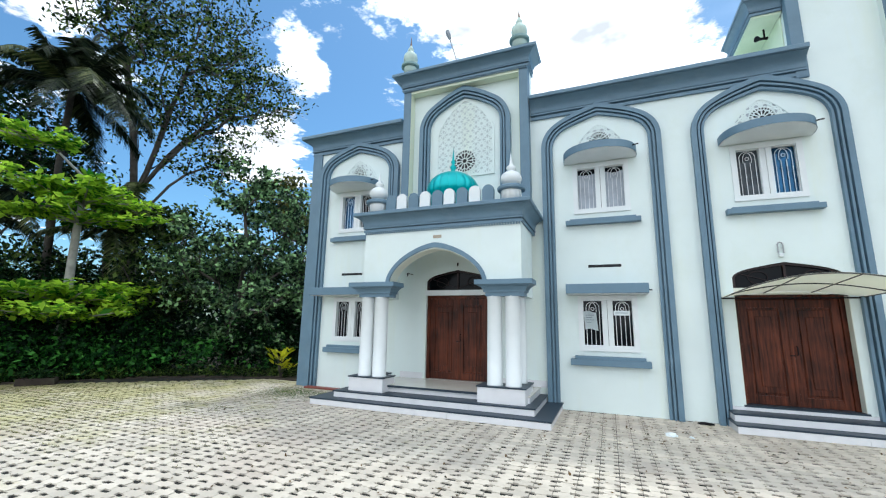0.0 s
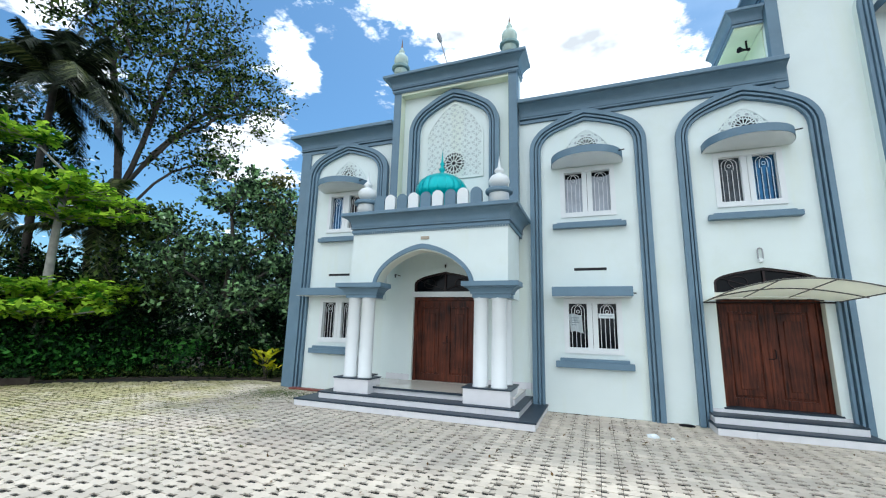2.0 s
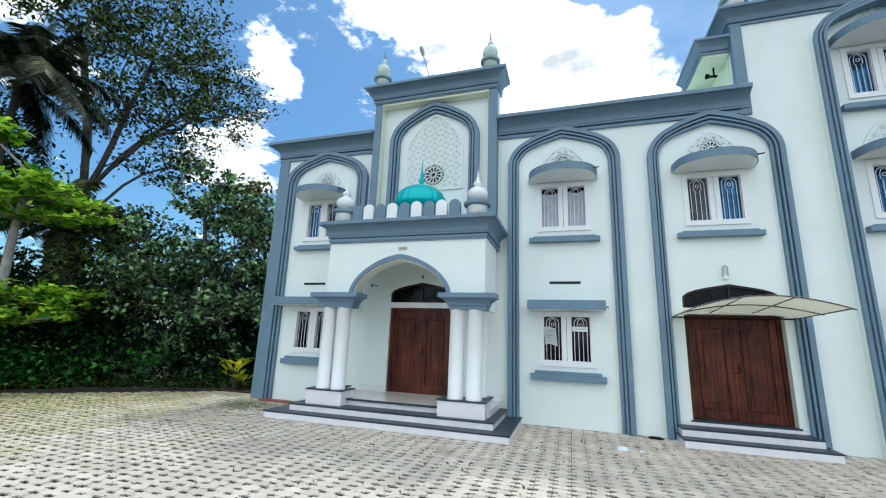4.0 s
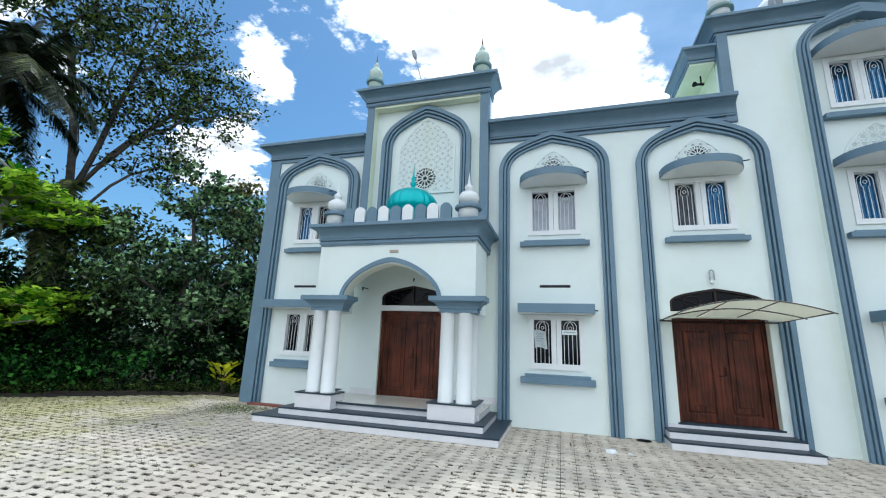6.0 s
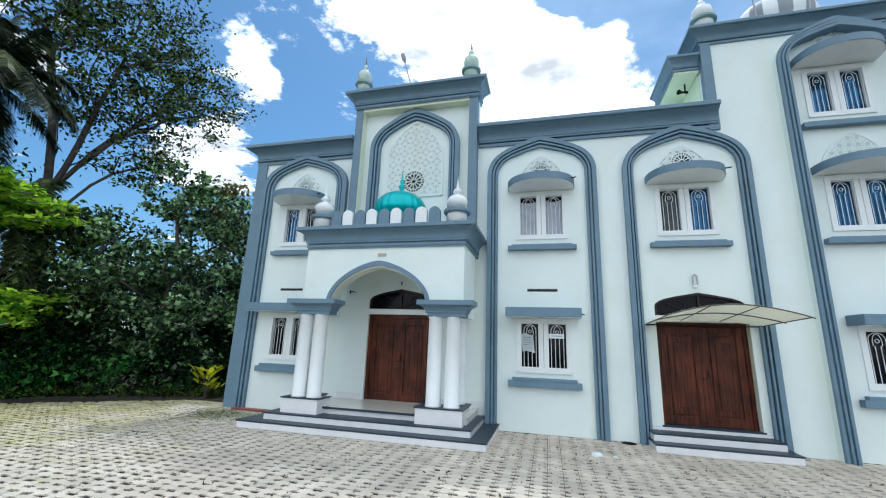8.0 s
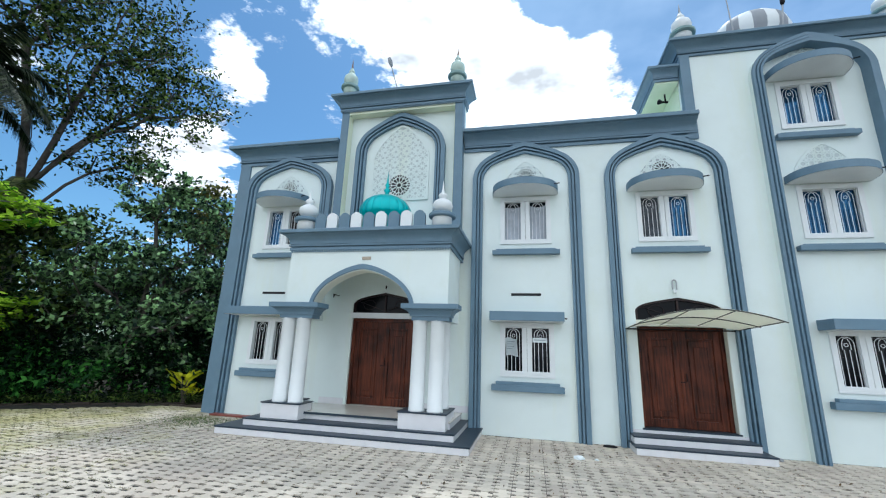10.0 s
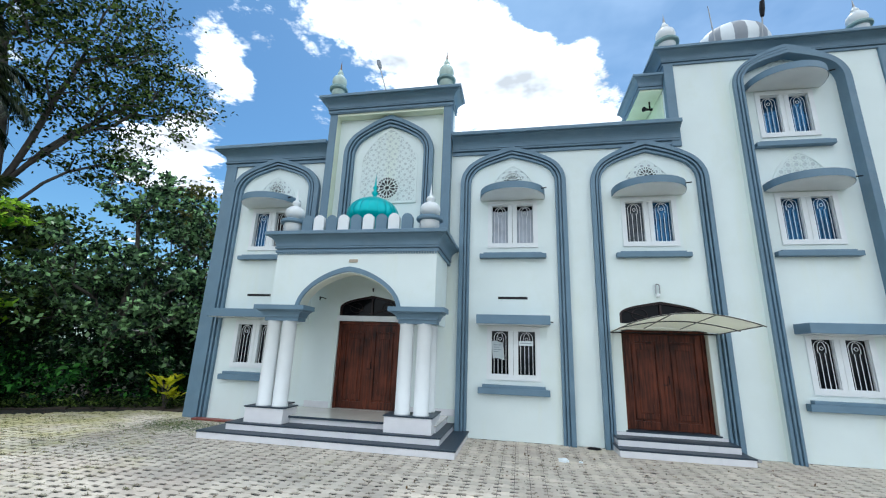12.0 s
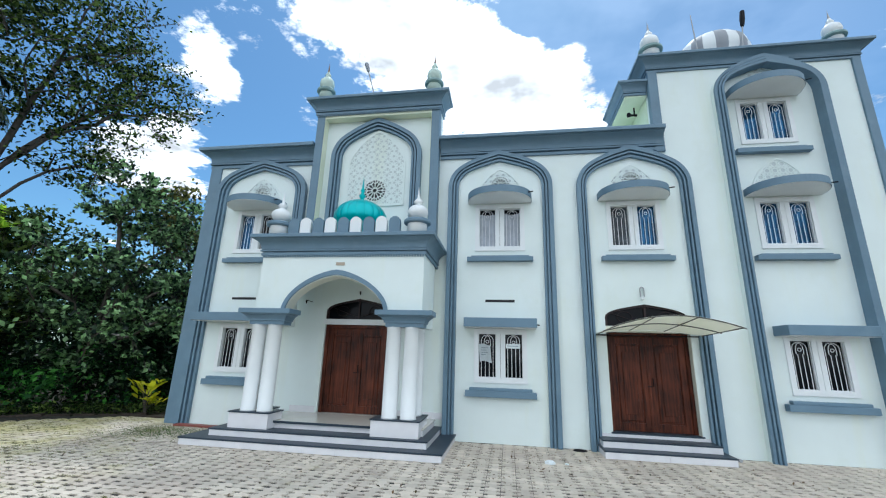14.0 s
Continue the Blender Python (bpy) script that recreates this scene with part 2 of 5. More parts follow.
DARK_WOOD = material("dark purple-brown varnish", (0.020, 0.009, 0.009), 0.4, 0.2, 12, 0.05, 60, spec=0.3)
GLASS_GREY = material("glass with a drawn grey blind", (0.060, 0.072, 0.085), 0.15, 0.5, 5, 0.0, spec=0.2)
GLASS_BLUE = material("blue mirrored window film", (0.017, 0.078, 0.165), 0.08, 0.35, 3, 0.0, metal=0.7)
CURTAIN = material("pale grey curtain", (0.40, 0.44, 0.50), 0.9, 0.15, 5, 0.1, 20)
PAPER = material("white notice paper", (0.78, 0.84, 0.86), 0.8, 0.04, 8, 0.0)
INK = material("faded ink", (0.30, 0.36, 0.42), 0.8, 0.1, 8, 0.0)
# the finials' backlit shade is mixed into this pale mint
MINT = material("mint paint with backlit shade", (0.50, 0.62, 0.56), 0.6, 0.12, 6, 0.04, 40)
RING_TEAL = material("weathered teal-grey paint", (0.22, 0.34, 0.34), 0.6, 0.12, 6, 0.04, 40)
BRONZE = material("weathered bronze", (0.20, 0.13, 0.09), 0.5, 0.15, 8, 0.0, metal=0.4)
DOME_GREY = material("grey dome paint", (0.28, 0.30, 0.33))
TERRACOTTA = material("red oxide floor paint", (0.23, 0.06, 0.045), 0.5, 0.15, 5, 0.05)
KERB = material("weathered red kerb", (0.032, 0.022, 0.016), 0.9, 0.3, 6, 0.3, 25, stain=(0.05, 0.06, 0.03), stain_amount=0.7, stain_scale=3)
TEAK = wood_material("varnished dark teak", (0.008, 0.0018, 0.0013), (0.165, 0.043, 0.020))
BARK = material("grey brown bark", (0.075, 0.065, 0.055), 0.9, 0.3, 5, 0.5, 20)
DARK_BARK = material("dark palm bark", (0.035, 0.030, 0.024), 0.9, 0.3, 9, 0.4, 30)
PALE_BARK = material("pale grey bark", (0.30, 0.29, 0.26), 0.9, 0.25, 5, 0.4, 25)
POLY = leaf_material("cream polycarbonate sheet", (0.87, 0.86, 0.72), (0.88, 0.87, 0.74), 0.65)
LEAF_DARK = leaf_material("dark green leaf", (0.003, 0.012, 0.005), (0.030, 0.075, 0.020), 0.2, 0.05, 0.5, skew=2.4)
# near-black leaf colours hold the thicket's own shade
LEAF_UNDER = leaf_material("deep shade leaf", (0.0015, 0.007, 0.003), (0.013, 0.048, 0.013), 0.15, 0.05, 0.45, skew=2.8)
LEAF_GLOSS = leaf_material("glossy broad leaf", (0.003, 0.017, 0.010), (0.42, 0.70, 0.30), 0.42, 0.30, 0.33, skew=2.5)
# olive tone carries the sunlit top of the broadleaf crown
LEAF_OLIVE = leaf_material("sunlit olive leaf", (0.022, 0.035, 0.010), (0.26, 0.25, 0.07), 0.3, skew=1.8)
LEAF_MID = leaf_material("mid green leaf", (0.004, 0.017, 0.005), (0.17, 0.25, 0.055), 0.3, 0.08, 0.42, skew=2.3)
# sunlight on the tiers is put into this bright yellow-green
LEAF_LIGHT = leaf_material("sunlit almond leaf", (0.025, 0.13, 0.010), (0.60, 0.88, 0.07), 0.58, 0.05, skew=1.4)
LEAF_GREEN = leaf_material("fresh green shrub leaf", (0.006, 0.040, 0.010), (0.13, 0.42, 0.07), 0.4, 0.1, skew=1.9)
LEAF_YELLOW = leaf_material("yellow croton leaf", (0.46, 0.52, 0.01), (0.86, 0.82, 0.05), 0.6)
LEAF_PALM = leaf_material("palm leaflet", (0.003, 0.010, 0.005), (0.060, 0.078, 0.036), 0.15, 0.10, skew=2.2)
LEAF_PALM_OLIVE = leaf_material("olive palm leaflet", (0.020, 0.040, 0.012), (0.22, 0.24, 0.09), 0.3, 0.2, skew=1.6)
LEAF_MOSS = leaf_material("moss and grass blade", (0.05, 0.065, 0.012), (0.30, 0.30, 0.09), 0.2, skew=1.5)
LEAF_GRASS = leaf_material("short green grass", (0.03, 0.08, 0.012), (0.12, 0.20, 0.04), 0.25)
LEAF_DRY = leaf_material("fallen leaf", (0.035, 0.032, 0.016), (0.17, 0.10, 0.04), 0.1)
BEDDING = material("dark paving sand with moss", (0.009, 0.008, 0.006), 0.95, 0.3, 6, 0.4, 40, stain=(0.025, 0.030, 0.008), stain_amount=0.8, stain_scale=1.3)
SOIL = material("mossy soil", (0.065, 0.056, 0.036), 0.95, 0.3, 2.5, 0.4, 30, stain=(0.08, 0.10, 0.03), stain_amount=0.7, stain_scale=0.8)


# ---- mesh helpers ----
def mesh_object(name, bm, mat, parent=None, smooth=False):
    me = bpy.data.meshes.new(name)
    bmesh.ops.recalc_face_normals(bm, faces=bm.faces[:])
    bm.to_mesh(me)
    bm.free()
    if smooth:
        for p in me.polygons:
            p.use_smooth = True
    me.materials.append(mat)
    ob = new(name, me)
    if parent is not None:
        ob.parent = parent
    return ob


def part(name, bm, mat, parent, label="", smooth=False):
    ob = mesh_object(name, bm, mat, parent, smooth)
    if label:
        tagged(ob, label)
    return ob


def thing(name, label, category, at=(0, 0, 0), group="", kind=""):
    ob = new(name)
    ob.location = at
    return tagged(ob, label, category, group, kind)


def box(bm, x0, x1, y0, y1, z0, z1, bevel=0.0):
    v = [bm.verts.new(p) for p in ((x0, y0, z0), (x1, y0, z0), (x1, y1, z0), (x0, y1, z0), (x0, y0, z1), (x1, y0, z1), (x1, y1, z1), (x0, y1, z1))]
    fs = [bm.faces.new([v[i] for i in q]) for q in ((3, 2, 1, 0), (4, 5, 6, 7), (0, 1, 5, 4), (1, 2, 6, 5), (2, 3, 7, 6), (3, 0, 4, 7))]
    if bevel:
        bmesh.ops.bevel(bm, geom=list({e for f in fs for e in f.edges}), offset=bevel, segments=2, affect="EDGES", profile=0.5)
    return bm


def boxes(*rows, bevel=0.0):
    bm = bmesh.new()
    for r in rows:
        box(bm, *r, bevel=bevel)
    return bm


def lathe(bm, cx, cy, profile, n=24):
    """Turns (radius, z) rows round the upright through cx, cy."""
    rings = []
    for r, z in profile:
        if r < 1e-4:
            rings.append([bm.verts.new((cx, cy, z))])
        else:
            rings.append([bm.verts.new((cx + r * math.cos(2 * math.pi * i / n), cy + r * math.sin(2 * math.pi * i / n), z)) for i in range(n)])
    for a, b in zip(rings, rings[1:]):
        for i in range(n):
            j = (i + 1) % n
            if len(a) == 1 and len(b) > 1:
                bm.faces.new((a[0], b[j], b[i]))
            elif len(b) == 1 and len(a) > 1:
                bm.faces.new((a[i], a[j], b[0]))
            elif len(a) > 1:
                bm.faces.new((a[i], a[j], b[j], b[i]))
    return bm


def tube(bm, pts, radii, n=6):
    """A tapered tube along points."""
    rings = []
    for k, p in enumerate(pts):
        p = Vector(p)
        d = (Vector(pts[min(k + 1, len(pts) - 1)]) - Vector(pts[max(k - 1, 0)])).normalized()
        u = d.cross(Vector((0.31, 0.95, 0.05))).normalized()
        w = d.cross(u)
        r = float(radii[k] if isinstance(radii, (list, tuple)) else radii)
        rings.append([bm.verts.new(p + r * (math.cos(2 * math.pi * i / n) * u + math.sin(2 * math.pi * i / n) * w)) for i in range(n)])
    for a, b in zip(rings, rings[1:]):
        for i in range(n):
            bm.faces.new((a[i], a[(i + 1) % n], b[(i + 1) % n], b[i]))
    bm.faces.new(rings[0][::-1]); bm.faces.new(rings[-1])
    return bm


def arch_curve(cx, a, zs, h, n=14, sweep=56.0, r1=0.72, end=15.0):
    """A pointed four-centred arch from its left springing to its right: round haunches, then flat curves to the point."""
    r = r1 * h
    pts = []
    for i in range(n):
        t = radians(sweep) * i / (n - 1)
        pts.append((-a + r - r * math.cos(t), r * math.sin(t)))
    px, pz = pts[-1]
    s0, s1 = 1 / math.tan(radians(sweep)), math.tan(radians(end))
    # control point where both tangents meet
    qx = (h - s1 * 0 - pz + s0 * px) / (s0 - s1) if abs(s0 - s1) > 1e-3 else px / 2
    if not px < qx < 0:
        qx = px / 2
    qz = pz + s0 * (qx - px)
    if qz > h:
        qz = (pz + h) / 2 + 0.03 * h
    for i in range(1, n):
        t = i / (n - 1)
        pts.append(((1 - t) ** 2 * px + 2 * t * (1 - t) * qx, (1 - t) ** 2 * pz + 2 * t * (1 - t) * qz + t * t * h))
    return [(cx + x, zs + z) for x, z in pts] + [(cx - x, zs + z) for x, z in pts[-2::-1]]


BAND = [(0, 0), (0, 1.0), (0.40, 1.0), (0.42, 0.42), (0.50, 0.42), (0.52, 0.84), (0.68, 0.84), (0.70, 0.22), (0.78, 0.22), (0.80, 0.60), (1.0, 0.62), (1.0, 0)]

DEEP_BAND = [(0, 0.52), (0, 0.80), (0.30, 0.80), (0.32, 0.70), (0.38, 0.70), (0.40, 0.90), (0.62, 0.90), (0.64, 0.80), (0.70, 0.80), (0.72, 1.0), (0.97, 1.0), (1.0, 0.97), (1.0, 0)]


def sweep_band(bm, outer, inner, y, depth, profile=BAND):
    rows = []
    for (ox, oz), (ix, iz) in zip(outer, inner):
        rows.append([bm.verts.new((ox + (ix - ox) * s, y - d * depth, oz + (iz - oz) * s)) for s, d in profile])
    for a, b in zip(rows, rows[1:]):
        for i in range(len(profile) - 1):
            bm.faces.new((a[i], a[i + 1], b[i + 1], b[i]))
    for r in (rows[0], rows[-1]):
        bm.faces.new(r)
    return bm


def arch_band(cx, a, zs, h, width, rise, z0, y, depth, profile=BAND, z_right=None):
    """A stepped moulding: two legs from z0 and a pointed arch over them."""
    o = arch_curve(cx, a, zs, h)
    i = arch_curve(cx, a - width, zs, h - rise)
    zr = z0 if z_right is None else z_right
    o = [(cx - a, z0)] + o + [(cx + a, zr)]
    i = [(cx - a + width, z0)] + i + [(cx + a - width, zr)]
    return sweep_band(bmesh.new(), o, i, y, depth, profile)


def wall_with_holes(x0, x1, z0, z1, y0, y1, holes):
    bm = bmesh.new()
    xs = sorted({x0, x1, *[h[0] for h in holes], *[h[1] for h in holes]})
    zs = sorted({z0, z1, *[h[2] for h in holes], *[h[3] for h in holes]})
    cache = {}

    def v(x, y, z):
        k = (round(x, 4), round(y, 4), round(z, 4))
        if k not in cache:
            cache[k] = bm.verts.new(k)
        return cache[k]
    solid = {}
    for i in range(len(xs) - 1):
        for j in range(len(zs) - 1):
            mx, mz = (xs[i] + xs[i + 1]) / 2, (zs[j] + zs[j + 1]) / 2
            solid[i, j] = not any(h[0] < mx < h[1] and h[2] < mz < h[3] for h in holes)
    for (i, j), s in solid.items():
        if not s:
            continue
        a, b, c, d = xs[i], xs[i + 1], zs[j], zs[j + 1]
        bm.faces.new((v(a, y0, c), v(b, y0, c), v(b, y0, d), v(a, y0, d)))
        bm.faces.new((v(a, y1, d), v(b, y1, d), v(b, y1, c), v(a, y1, c)))
        for (di, dj), (p, q) in {(-1, 0): ((a, c), (a, d)), (1, 0): ((b, d), (b, c)), (0, -1): ((b, c), (a, c)), (0, 1): ((a, d), (b, d))}.items():
            if not solid.get((i + di, j + dj), False):
                bm.faces.new((v(p[0], y0, p[1]), v(q[0], y0, q[1]), v(q[0], y1, q[1]), v(p[0], y1, p[1])))
    return bm


def over_arch(curve, z_top, y0, y1, bm=None):
    """The wall above an arch curve, up to z_top."""
    bm = bm or bmesh.new()
    rows = [[bm.verts.new(p) for p in ((x, y0, z), (x, y0, z_top), (x, y1, z_top), (x, y1, z))] for x, z in curve]
    for a, b in zip(rows, rows[1:]):
        for i in range(4):
            bm.faces.new((a[i], a[(i + 1) % 4], b[(i + 1) % 4], b[i]))
    bm.faces.new(rows[0]); bm.faces.new(rows[-1][::-1])
    return bm


def under_arch(curve, z0, y0, y1, bm=None):
    """A plate that fills an arch from z0 up to its curve."""
    bm = bm or bmesh.new()
    front = [bm.verts.new((x, y0, z)) for x, z in [(curve[0][0], z0)] + curve + [(curve[-1][0], z0)]]
    back = [bm.verts.new((x, y1, z)) for x, z in [(curve[0][0], z0)] + curve + [(curve[-1][0], z0)]]
    bm.faces.new(front); bm.faces.new(back[::-1])
    for i in range(len(front)):
        j = (i + 1) % len(front)
        bm.faces.new((front[i], back[i], back[j], front[j]))
    return bm


def cornice_mesh(x0, x1, yf, yb, profile, left=1, right=1):
    """A moulded cornice round the front and the sides of a block; left or right 0 where it dies against a wall."""
    bm = bmesh.new()
    rings = []
    for o, z in profile:
        rings.append([bm.verts.new(p) for p in ((x0 - o * left, yb, z), (x0 - o * left, yf - o, z), (x1 + o * right, yf - o, z), (x1 + o * right, yb, z))])
    for a, b in zip(rings, rings[1:]):
        for i in range(4):
            bm.faces.new((a[i], a[(i + 1) % 4], b[(i + 1) % 4], b[i]))
    bm.faces.new(rings[0][::-1]); bm.faces.new(rings[-1])
    return bm


def cornice_profile(z0, z1, out):
    h = z1 - z0
    rows = [(0.0, 0.0), (0.16, 0.0), (0.16, 0.13), (0.03, 0.14), (0.03, 0.19), (0.24, 0.20), (0.24, 0.27), (0.14, 0.28), (0.14, 0.31)]
    rows += [(0.20 + 0.60 * t ** 3.0, 0.31 + 0.48 * t) for t in (0.0, 0.15, 0.3, 0.45, 0.6, 0.75, 0.9, 1.0)]
    rows += [(0.80, 0.815), (0.97, 0.815), (1.0, 0.83), (1.0, 0.97), (0.96, 1.0), (0.0, 1.0)]
    return [(o * out, z0 + z * h) for o, z in rows]


# ---- ground ----
gbm = bmesh.new()
bmesh.ops.create_grid(gbm, x_segments=60, y_segments=60, size=600)
# the yard goes on behind the viewer
ground = tagged(mesh_object("ground", gbm, SOIL), "mossy bare earth ground that runs to the horizon", "ground", kind="structure")
ground.location.z = -0.06

# ---- the building ----
mosque = thing("mosque_building", "white two-storey mosque with blue-grey arched mouldings and cornices", "building")
XL, XT0, XT1, XD, XR = -8.15, -5.02, -1.60, 3.66, 8.32
ZR = 7.28
SHIFT = {("D", 1): 0.09, ("D", 3): -0.05}      # small offsets of single windows
BAYS = {"L": -6.52, "B": -0.07, "C": 3.0, "D": 6.17}


def hole(cx, z):
    return (cx - 0.53, cx + 0.53, z + 0.07, z + 1.11)


Z1, Z2, Z3 = 1.235, 4.245, 6.76     # lower edges of the window surrounds
DOOR_C, DOOR_P = (2.22, 3.93), (-4.30, -2.66)
holes = {
    "L": [hole(BAYS["L"], Z1), hole(BAYS["L"], Z2)],
    "T": [(DOOR_P[0], DOOR_P[1], 0.42, 3.12)],
    "M": [hole(BAYS["B"], Z1), hole(BAYS["B"], Z2), hole(BAYS["C"], Z2), (DOOR_C[0], DOOR_C[1], 0.37, 3.06)],
    "D": [hole(BAYS["D"] + 0.09, Z1), hole(BAYS["D"], Z2), hole(BAYS["D"] - 0.05, Z3)],
}
part("wall", wall_with_holes(XL, XT0, 0, 7.1, 0, 0.25, holes["L"]), WHITE, mosque)
part("wall", wall_with_holes(XT0, XT1, 0, 8.3, 0, 0.25, holes["T"]), WHITE, mosque)
part("wall", wall_with_holes(XT1, 4.62, 0, 7.1, 0, 0.25, holes["M"]), WHITE, mosque)
part("wall", wall_with_holes(4.62, XR, 0, 9.1, 0, 0.25, holes["D"]), WHITE, mosque)
part("wall", boxes((XD, 4.62, 0, 0.25, 7.1, 9.1)), WHITE, mosque)
DEEP = 11.0
part("side_wall", boxes((XL, XL + 0.25, 0.25, DEEP, 0, 7.1)), WHITE, mosque)
part("side_wall", boxes((XR - 0.25, XR, 0.25, 4.0, 0, 9.1)), WHITE, mosque)
part("side_wall", boxes((XR - 0.25, XR, 4.0, DEEP, 0, 7.1)), WHITE, mosque)
part("roof", boxes((XD, XR - 0.26, 4.01, DEEP, 6.88, 7.05)), WHITE, mosque)
part("side_wall", boxes((XD, XD + 0.25, 0.25, 4.0, 7.1, 9.1)), WHITE, mosque)
part("back_wall", boxes((XL, XR, DEEP, DEEP + 0.25, 0, 7.1)), WHITE, mosque)
part("tower_back_wall", boxes((XD + 0.25, XR - 0.25, 3.75, 4.0, 7.1, 9.1)), WHITE, mosque)
part("roof", boxes((XL + 0.26, XD, 0.26, DEEP, 6.88, 7.05)), WHITE, mosque, "white flat concrete roof")
part("tower_roof", boxes((XD + 0.26, XR - 0.26, 0.26, 3.74, 8.9, 9.05)), WHITE, mosque)
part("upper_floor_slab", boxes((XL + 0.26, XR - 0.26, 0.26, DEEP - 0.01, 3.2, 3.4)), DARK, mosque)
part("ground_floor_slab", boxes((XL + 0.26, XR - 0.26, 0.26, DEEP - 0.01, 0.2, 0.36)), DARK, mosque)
part("partition_wall", boxes((XL + 0.26, XR - 0.26, 1.6, 1.7, 0.37, 6.87)), DARK, mosque, "added interior wall behind the windows, near-black for unlit rooms")
# cornices
part("cornice", cornice_mesh(XL, XT0 - 0.02, 0, 0.3, cornice_profile(6.72, ZR, 0.32), 1, 0), BLUE, mosque)
part("cornice", cornice_mesh(XT1 + 0.02, XD + 0.16, 0, 0.3, cornice_profile(6.70, ZR - 0.04, 0.32), 0, 0), BLUE, mosque)
part("tower_cornice", cornice_mesh(XT0, XT1, -0.25, 0.30, cornice_profile(8.08, 8.52, 0.26)), BLUE, mosque)
dentils = bmesh.new()
for i in range(72):
    x = XT0 + 0.02 + i * (XT1 - XT0 - 0.04) / 71
    box(dentils, x - 0.014, x + 0.014, -0.285, -0.252, 8.036, 8.079)
tagged(part("dentil_course", dentils, BLUE, mosque), "row of tiny blue-grey dentils", kind="stuff")
part("tower_cornice", cornice_mesh(XD, XR, 0, 4.05, cornice_profile(8.86, 9.27, 0.26)), BLUE, mosque)
part("parapet_coping", boxes((XT1 + 0.03, XD - 0.01, -0.24, 0.28, ZR - 0.038, ZR - 0.015)), TRIM_WHITE, mosque)

# corner strips
part("corner_strip", boxes((XL - 0.03, -7.855, -0.05, 0.3, 0, 6.74), bevel=0.01), BLUE, mosque)
part("corner_strip", boxes((XD - 0.02, XD + 0.2, -0.05, 0.12, 6.66, 8.88), bevel=0.01), BLUE, mosque)
part("corner_strip", boxes((XR - 0.16, XR + 0.02, -0.05, 0.12, 0, 8.88), bevel=0.01), BLUE, mosque)
for x in (XT0, XT1 - 0.22):
    part("tower_pilaster", boxes((x, x + 0.22, -0.25, 0.001, 4.22, 8.12), bevel=0.012), BLUE, mosque)
for x in (XT0 + 0.2225, XT1 - 0.2305):
    part("reveal", boxes((x, x + 0.008, -0.235, -0.001, 4.25, 7.979)), CREAM, mosque, "pale cream-green painted reveal")
part("tower_soffit", boxes((XT0 + 0.22, XT1 - 0.22, -0.24, -0.002, 7.98, 8.1)), CREAM, mosque)

# arched mouldings of the bays
part("arch_moulding", arch_band(-6.52, 1.33, 5.90, 0.99, 0.32, 0.28, 0, 0, 0.13, z_right=3.7), BLUE, mosque)
part("arch_moulding", arch_band(-0.07, 1.27, 5.88, 0.97, 0.25, 0.27, 0, 0, 0.12), BLUE, mosque)
part("arch_moulding", arch_band(3.03, 1.27, 5.80, 1.02, 0.23, 0.28, 0, 0, 0.14), BLUE, mosque)
part("arch_moulding", arch_band(6.225, 1.185, 8.06, 0.985, 0.185, 0.28, 0, 0, 0.27, DEEP_BAND), BLUE, mosque)
part("arch_backing", arch_band(6.225, 1.183, 8.06, 0.983, 0.10, 0.12, 0, 0, 0.155, [(0, 0), (0, 1), (1, 1), (1, 0)]), WHITE, mosque, "white raised jamb behind the moulding")
part("arch_moulding", arch_band(-3.32, 1.24, 6.86, 1.12, 0.27, 0.30, 4.2, 0, 0.15), BLUE, mosque)


# ---- windows, hoods and lattices ----
def grille(cx, z0, z1, w):
    """Upright bars with a pointed loop and a ring at the top."""
    bm = bmesh.new()
    y, r = 0.045, 0.0075
    for k in (-1.5, -0.5, 0.5, 1.5):
        x = cx + k * w / 4.2
        top = z1 - (0.12 if abs(k) > 1 else 0.26)
        tube(bm, [(x, y, z0), (x, y, top)], r, 5)
    e = w * 1.5 / 4.2
    loop = [(cx - e, y, z1 - 0.12)] + [(cx - e * math.cos(t), y, z1 - 0.14 + 0.12 * math.sin(t)) for t in np.linspace(0.15, 2.99, 9)] + [(cx + e, y, z1 - 0.12)]
    tube(bm, loop, r, 5)
    e2 = w * 0.5 / 4.2 + 0.03
    tube(bm, [(cx - e2 * math.cos(t), y, z1 - 0.20 + 0.16 * math.sin(t)) for t in np.linspace(-0.4, 3.54, 9)], r, 5)
    tube(bm, [(cx + 0.034 * math.cos(t), y, z1 - 0.17 + 0.034 * math.sin(t)) for t in np.linspace(0, 2 * math.pi, 10)], r, 5)
    return bm


